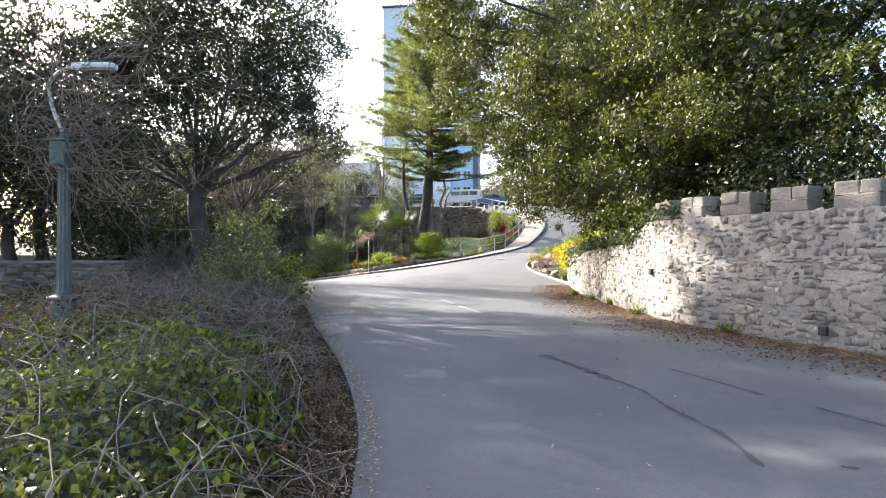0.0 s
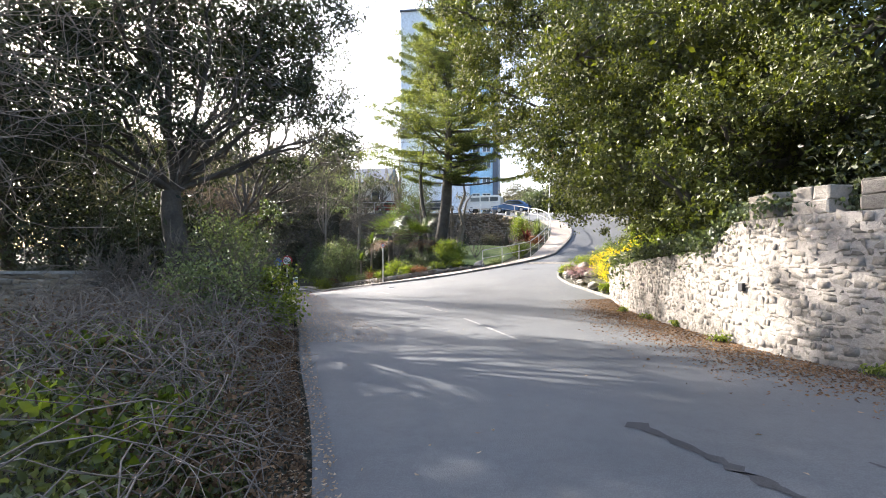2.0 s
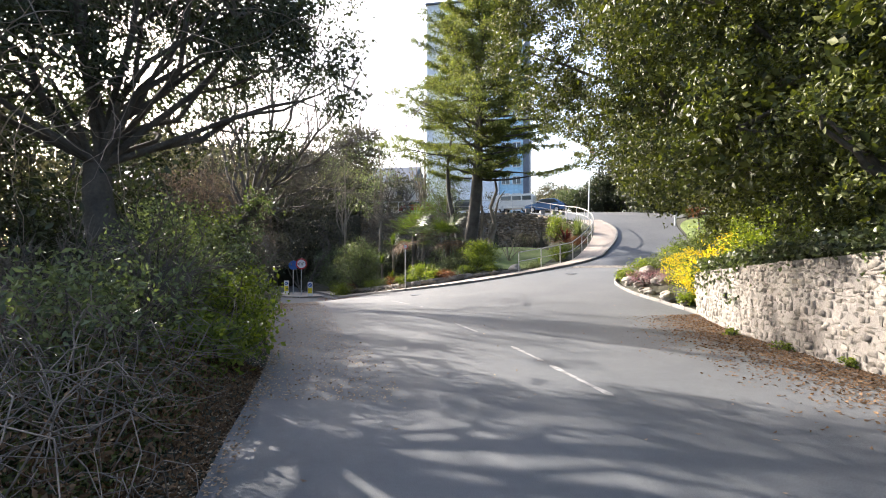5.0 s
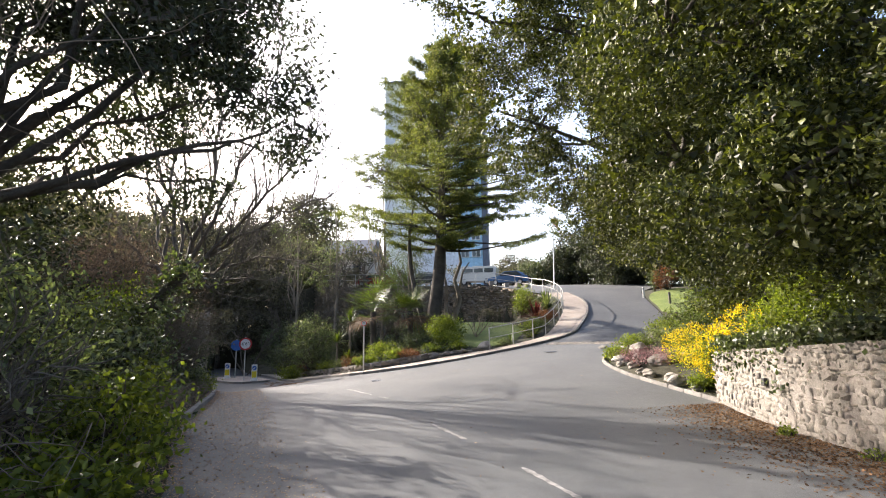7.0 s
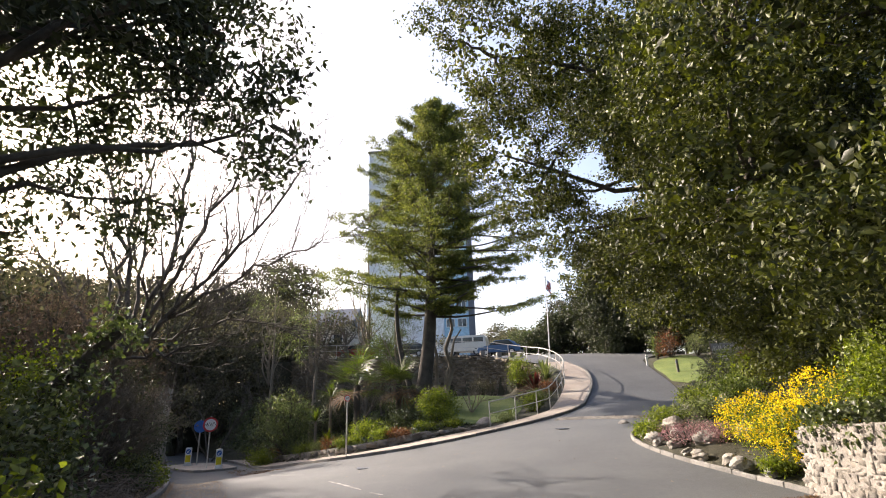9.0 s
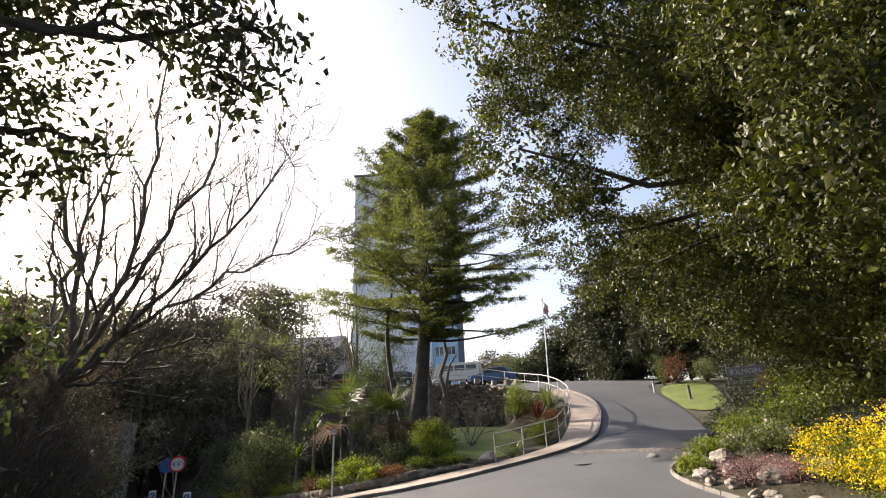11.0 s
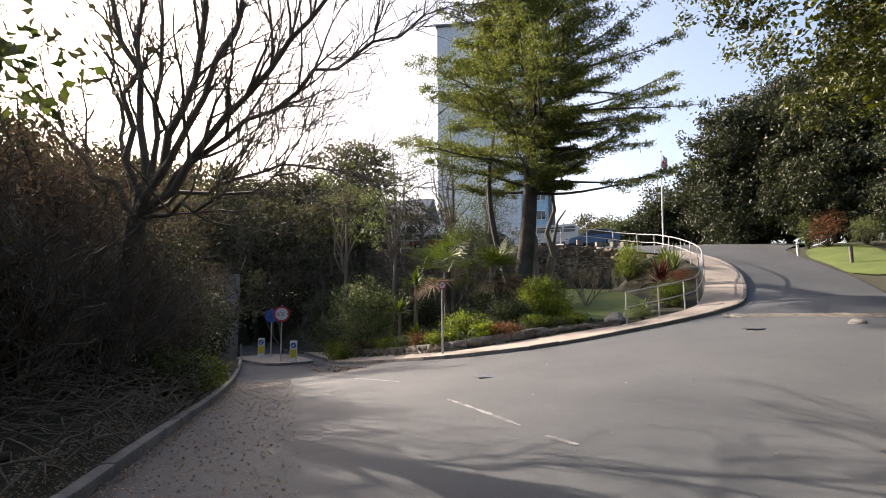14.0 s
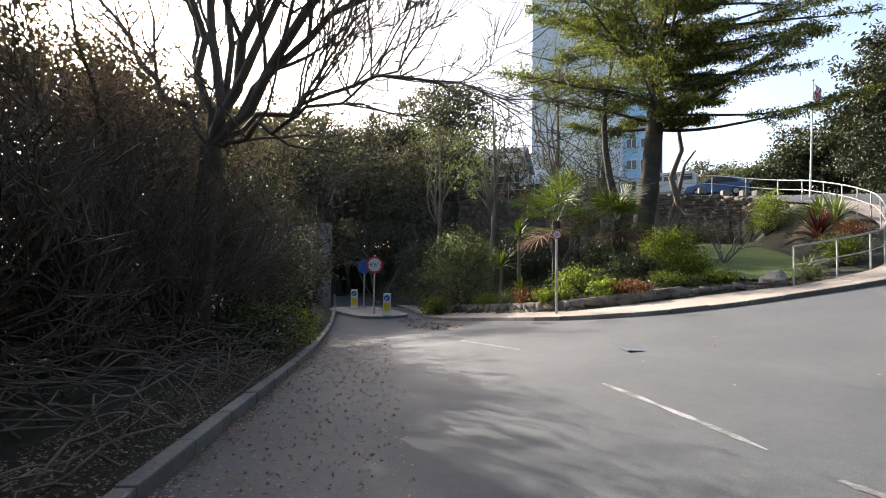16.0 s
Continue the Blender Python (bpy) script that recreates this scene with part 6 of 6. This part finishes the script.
for x, y, r, h, mat, n, L, W, lab in [
        (-9.2, 41.6, 1.7, 3.2, GUM, 7000, 0.12, 0.05, "rounded grey-green shrub in the garden"), (-11.6, 44.5, 1.3, 1.8, IVY, 4000, 0.12, 0.06, "dark low shrub at the garden corner"), (-10.5, 41.5, 0.9, 0.9, BRIGHT, 2000, 0.10, 0.05, "low green shrub at the garden corner"),
        (-1.0, 40.5, 1.2, 1.7, BRIGHT, 6000, 0.10, 0.05, "large leafy green shrub below the cedar"), (-2.4, 38.6, 0.9, 0.9, IVY, 2600, 0.10, 0.05, "dark green mound under the cedar"), (-1.2, 38.0, 0.9, 0.8, BRIGHT, 2600, 0.09, 0.05, "green mound at the lawn's edge"),
        (-4.2, 37.2, 0.8, 0.8, BRIGHT, 2400, 0.09, 0.05, "bright green shrub above the low wall"), (-1.6, 36.4, 0.6, 0.45, BRIGHT, 1800, 0.07, 0.04, "flowering green mat over the low wall"), (-0.4, 36.0, 0.5, 0.35, BRIGHT, 1500, 0.07, 0.04, "yellow-green mat over the low wall"),
        (-2.9, 36.0, 0.7, 0.4, RUST, 1800, 0.07, 0.035, "orange-brown heather mat over the low wall"), (-3.6, 35.9, 0.55, 0.5, BRIGHT, 1600, 0.09, 0.05, "green trailing plant over the low wall"), (-5.3, 36.2, 0.5, 0.5, BRIGHT, 1600, 0.08, 0.05, "bright green cushion spilling over the wall"),
        (-6.1, 37.2, 0.5, 0.55, RUST, 1600, 0.06, 0.03, "brown cushion shrub on the low wall"), (-6.9, 38.2, 0.55, 0.5, GUM, 1600, 0.06, 0.03, "grey cushion shrub on the low wall"), (-7.8, 39.4, 0.55, 0.5, BRIGHT, 1600, 0.08, 0.04, "green leafy clump on the low wall"),
        (-8.7, 40.7, 0.55, 0.5, GUM, 1600, 0.06, 0.03, "grey-green cushion on the low wall"), (-9.8, 42.4, 0.6, 0.5, RUST, 1500, 0.06, 0.03, "brown heather cushion on the low wall"), (-3.0, 43.6, 1.2, 1.4, IVY, 4000, 0.12, 0.06, "dark ivy mound behind the cedar"),
        (-6.4, 42.6, 1.4, 2.4, HOLM_D, 4500, 0.12, 0.06, "dark evergreen shrub behind the palms"), (2.6, 51.4, 0.8, 1.3, HAZE, 2500, 0.08, 0.03, "dry brown creeper low on the retaining wall"), (5.0, 49.2, 0.9, 2.2, BRIGHT, 4000, 0.10, 0.05, "bright green shrub against the retaining wall"),
        (3.9, 38.6, 0.7, 0.9, BRIGHT, 2200, 0.08, 0.04, "small green shrub behind the railing"), (4.6, 40.2, 0.7, 0.8, GUM, 2200, 0.07, 0.035, "silvery shrub behind the railing"), (2.2, 36.8, 0.5, 0.45, GUM, 1400, 0.06, 0.03, "white-flowered cushion behind the railing"),
        (5.4, 41.4, 0.7, 0.8, RUST, 2000, 0.07, 0.035, "brownish shrub behind the railing"), (-12.5, 49, 2.2, 3.0, IVY, 6000, 0.16, 0.08, "large grey-brown shrub on the shaded bank"), (-16.5, 51, 2.6, 3.6, HAZE, 6000, 0.16, 0.08, "dark shrub on the shaded bank"),
        (-8.0, 46, 1.7, 2.0, HAZE, 5000, 0.14, 0.07, "dark shrub on the shaded slope"), (-9.5, 52, 2.4, 2.6, HAZE, 6000, 0.16, 0.08, "dark mound of shrubs below the car park"), (-5.4, 53, 1.2, 1.8, HAZE, 3000, 0.08, 0.04, "dry brown creeper on the retaining wall"), (-1.8, 53, 1.0, 1.4, HAZE, 2400, 0.08, 0.04, "dry creeper trailing down the retaining wall")]:
    S += 1
    shrub("shrub", lab, x, y, r, h, mat, n, L, W, S, spread=0.10 if r < 0.8 else 0.18)
bare_tree("bare_shrub", "small leafless shrub at the lawn's edge", (0.9, 40.6, gz(0.9, 40.6)), 95, 3.0, 0.035, (0, 0), 4, BARK_P, 4, (2, 3), 0.8)

x, y = R.uniform(-16, 0.5, 26000), R.uniform(36, 55, 26000)
k = ~inside(pave_poly, x, y) & ~inside(lawn_poly, x, y) & ~inside(ROAD, x, y) & ~inside(CARPARK, x, y) & (y > np.interp(x, BEDW[:, 0], BEDW[:, 1]) + 0.25)
x, y = x[k], y[k]
v, f = leaf_arrays(R, np.column_stack([x, y, ground_z(x, y) + 0.05 + 0.25 * R.random(len(x)) ** 2]), 0.15, 0.09, up=1.0)
stuff("ivy_cover", v, f, IVY, "dark ivy and ground cover between the garden plants", "ivy")

# ---- the rockery on the near side of the drive ----
for i, (x, y, r, h) in enumerate([(5.9, 21.8, 0.95, 1.15), (6.0, 23.2, 0.9, 1.05), (7.0, 22.4, 1.1, 1.35)]):
    b = shrub("yellow_shrub", "yellow flowering shrub beside the end of the wall", x, y, r, h, BRIGHT, 4200, 0.06, 0.025, 610 + i, spread=0.12)
    rng = np.random.default_rng(620 + i)
    z = gz(x, y)
    cc = clumps(rng, [(x, y, z + h * 0.55, r, r, h * 0.5), (x - 0.2, y - 0.2, z + h * 0.6, r * 0.9, r * 0.9, h * 0.5)], 90 / (r * r * h), 0.85, z + 0.15)
    v, f = foliage(rng, cc, 9, 0.07, 0.042, 0.036)
    put("blossom", as_mesh("blossom", v - np.array((x, y, z)), f, YELLOW), b, "dense bright yellow blossom")
for i, (x, y, r, h, mat, lab) in enumerate([(5.05, 25.2, 0.75, 0.5, HEATHER, "mauve flowering heather in the rockery"), (5.6, 24.3, 0.6, 0.45, HEATHER, "faded pink heather in the rockery"), (4.9, 26.9, 0.55, 0.4, BRIGHT, "bright green mat at the bed's tip"), (5.8, 27.6, 0.6, 0.5, BRIGHT, "yellow-green cushion among rocks"),
                                            (6.3, 26.2, 0.8, 0.6, GUM, "grey-green cushion among rocks"), (7.2, 28.4, 0.7, 0.6, BRIGHT, "green clump among rocks"), (7.6, 26.6, 0.9, 0.9, PALM, "yellow-green clump above the rocks"), (8.6, 30.6, 0.9, 0.9, GUM, "grey-leaved shrub beside the drive"),
                                            (9.8, 33.4, 0.9, 0.8, IVY, "dark low shrub beside the drive"), (10.6, 31.5, 1.4, 1.6, IVY, "dark shrub below the name board"), (8.8, 27.6, 1.4, 1.6, BRIGHT, "leafy shrub above the rockery"), (5.3, 22.0, 0.35, 0.3, BRIGHT, "small green tuft at the bed edge"),
                                            (13.2, 37.6, 1.2, 1.8, HOLM_D, "dark clipped conifer in front of the name board"), (15.6, 38.6, 0.8, 1.6, RUST, "golden brown shrub over the name board's edge"), (16.0, 48.2, 1.1, 2.0, RUST, "rust-red rounded shrub at the drive's edge"), (15.3, 48.9, 0.6, 2.1, PALM, "pointed yellow-green conifer at the drive's edge"), (17.6, 47.6, 1.0, 1.7, GUM, "pale variegated shrub on the lawn"), (13.0, 35.0, 1.3, 1.5, IVY, "dark shrub on the drive's bank"), (17.0, 41.0, 1.6, 2.4, HOLM_D, "dark shrub beside the name board")]):
    shrub("shrub", lab, x, y, r, h, mat, int(2600 * max(0.5, r)), 0.05 if mat is HEATHER else 0.08, 0.02 if mat is HEATHER else 0.04, 640 + i, spread=0.09)
swords("yucca", "spiky yellow-green plant in the rockery", 8.0, 29.2, gz(8.0, 29.2), 50, 0.7, 0.05, BRIGHT, 0.0, 96, 0.4)
swords("yucca", "spiky green plant among the rocks", 7.0, 25.2, gz(7.0, 25.2), 50, 0.7, 0.05, PALM, 0.0, 97, 0.4)
lawn2 = spline([(13.9, 46.6), (13.2, 43.6), (12.75, 41.4), (13.3, 40.2), (14.6, 41.0), (16.2, 44.0), (17.2, 47.5), (15.2, 48.4)], 6, True)
tagged(put("lawn", drape("lawn", lawn2, lambda x, y: ground_z(x, y), LAWN, 0.5, 0.06)), "strip of sunlit lawn beside the drive", "lawn", kind="structure")


def rock(x, y, r, seed, flat=0.7):
    rng = np.random.default_rng(seed)
    bm = bmesh.new()
    bmesh.ops.create_icosphere(bm, subdivisions=3, radius=1)
    ph = rng.uniform(0, 9, 3)
    for v in bm.verts:
        c = v.co
        k = 1 + 0.20 * math.sin(3.1 * c.x + ph[0]) * math.cos(2.7 * c.y + ph[1]) + 0.10 * math.sin(7 * c.z + ph[2] + 4 * c.x) + rng.normal() * 0.025
        v.co = Vector((round(c.x * k * 3.5) / 3.5 * 0.45 + c.x * k * 0.55, c.y * k * rng.uniform(0.98, 1.02), c.z * k * flat)) * r
    ob = part("rock", bm, ROCK)
    ob.matrix_basis = pose(x, y, gz(x, y) + r * flat * 0.3, rng.normal() * 10, rng.normal() * 10, rng.uniform(0, 360))
    return tagged(ob, "pale rough limestone rock in the planted bed", "rock", "rocks in the rockery")


rr = np.random.default_rng(700)
bs = RIGHT[w0 - 44:w0 - 2]
for i, k in enumerate(np.linspace(0, len(bs) - 1, 17).astype(int)):
    rock(bs[k][0] + 0.35 + rr.uniform(0, 0.25), bs[k][1] + rr.normal() * 0.1, rr.uniform(0.13, 0.30), 701 + i)
for i in range(20):
    rock(rr.uniform(5.2, 8.6), rr.uniform(24, 31), rr.uniform(0.12, 0.32), 730 + i)
rock(1.0, 35.9, 0.36, 760, 0.8)
rock(-11.4, 45.5, 0.4, 761)
# ivy over the low end of the wall
ws = R.uniform(0, 10.5, 520)
p = np.stack([np.interp(ws, WALL_S, WALL[:, 0]), np.interp(ws, WALL_S, WALL[:, 1])], 1)
tz = np.array([wall_top(*q) for q in p])
drop = np.abs(R.normal(size=len(ws)))
cc = np.column_stack([p[:, 0] + R.uniform(-0.10, 0.9, len(ws)), p[:, 1], tz + 0.22 - 0.30 * drop * (R.random(len(ws)) < 0.5)])
v, f = foliage(R, cc, 20, 0.12, 0.09, 0.075)
stuff("ivy_cover", v, f, IVY, "glossy ivy spilling over the top of the stone wall", "ivy")
for i, (x, y, r, h) in enumerate([(6.6, 19.4, 1.2, 1.7), (7.4, 18.0, 1.4, 1.6), (7.0, 20.6, 1.0, 1.9), (7.8, 14.5, 1.6, 1.4)]):
    shrub("shrub", "leafy green bush above the ivy on the wall", x, y, r, h, BRIGHT if i < 1 or i == 2 else IVY, 4500, 0.09, 0.045, 770 + i, z=1.1, spread=0.16)
for i, (x, y) in enumerate([(8.0, 11.2), (8.8, 9.0), (10.2, 6.8), (12.0, 4.4), (8.2, 13.6), (9.6, 15.2)]):
    shrub("shrub", "dark evergreen bush behind the battlements", x, y, 1.5, 3.2, HOLM_D, 5000, 0.13, 0.065, 800 + i, z=1.0, spread=0.22)
for i, (x, y) in enumerate([(4.55, 15.9), (4.6, 14.4), (4.5, 17.6), (4.62, 12.3), (5.2, 9.6)]):
    shrub("weed", "small green weed at the foot of the wall", x, y, 0.16, 0.16, BRIGHT, 220, 0.06, 0.03, 780 + i, z=float(road_z(x, y)), spread=0.04, category="weed")


# logs and a stump on the verge
def log(name, pts, r, label):
    rng = np.random.default_rng(int(r * 999))
    P = [(np.array(p), r * (1 - 0.25 * k / len(pts))) for k, p in enumerate(pts)]
    v, f = tube_arrays([P], 10)
    n = len(pts)
    t = empty(name, Matrix.Translation(pts[0]), label, "log")
    put("bark", as_mesh("bark", v - np.array(pts[0]), f, BARK_G, True), t)
    for e in (v[:10], v[-10:]):
        bm = bmesh.new()
        bm.faces.new([bm.verts.new(q - np.array(pts[0])) for q in e])
        part("cut_end", bm, BARK_P, t)


log("log", [(-9.3, 20.6, 0.12), (-8.6, 21.2, 0.14), (-7.9, 21.7, 0.16)], 0.06, "thin cut log lying on the leafy verge")
log("log", [(-9.6, 21.4, 0.2), (-9.2, 21.9, 0.45), (-8.9, 22.3, 0.62)], 0.09, "sawn branch stump sticking up on the verge")


# ---- pieces of the battlemented wall, last ----
rng = np.random.default_rng(900)
face = rubble(rng, WALL, lambda x, y: float(road_z(x, y)) - 0.04, wall_top, FACE, course=(0.05, 0.14), length=(0.06, 0.23), proud=(-0.006, 0.007), depth=0.06, gap=0.006, s0=0.0, s1=float(np.interp(-5.5, -WALL[:, 1], WALL_S)))
near = [s for s in face if 8.2 < s[2] < 11.6]
near = near[:: max(1, round(len(near) / 300 + 0.49))] if len(near) > 330 else near
ids = {id(s) for s in near}
for k, m, *_ in near:
    put("stone", STONE_ME[k], wall_e, at=m)
tagged(put("stonework", joined([s for s in face if id(s) not in ids], "stonework", STONE_J), wall_e), kind="stuff")
# merlons
u = float(np.interp(-11.45, -WALL[:, 1], WALL_S))
shape_m = []
for k in range(3):
    bm = bmesh.new()
    box(bm, 0, 0, 0.10, 0.60, 0.44, 0.20, 0.02)
    box(bm, -0.13, 0, 0.31, 0.33, 0.43, 0.21, 0.02)
    box(bm, 0.175, 0.004, 0.31, 0.25, 0.43, 0.205, 0.02)
    for v in bm.verts:
        v.co += Vector(rng.normal(size=3) * 0.008)
    me = bpy.data.meshes.new("merlon")
    bm.to_mesh(me)
    bm.free()
    me.materials.append(STONE)
    shape_m.append(me)
k = 0
while u < WALL_S[-1] - 1 and k < 16:
    p, q = along(WALL, WALL_S, u), along(WALL, WALL_S, u + 0.1) - along(WALL, WALL_S, u - 0.1)
    q /= np.linalg.norm(q)
    n = np.array([-q[1], q[0]]) * FACE
    c = p - n * 0.24
    put("merlon", shape_m[k % 3], wall_e, at=pose(c[0], c[1], 2.18, rng.normal(), rng.normal(), math.degrees(math.atan2(q[1], q[0]))))
    u += 0.98
    k += 1
# square drain holes in the wall, their inner shade drawn as black blocks
for x0, y0, z0 in ((0, 11.9, 1.03), (0, 18.6, 0.75), (0, 8.2, 0.25)):
    s = float(np.interp(-y0, -WALL[:, 1], WALL_S))
    p, q = along(WALL, WALL_S, s), along(WALL, WALL_S, s + 0.1) - along(WALL, WALL_S, s - 0.1)
    q /= np.linalg.norm(q)
    n = np.array([-q[1], q[0]]) * FACE
    bm = box(bmesh.new(), 0, 0, 0, 0.12, 0.08, 0.14, 0.01)
    ob = part("weep_hole", bm, BLACK, wall_e)
    ob.matrix_basis = pose(p[0] + n[0] * 0.03, p[1] + n[1] * 0.03, z0, 0, 0, math.degrees(math.atan2(q[1], q[0])))
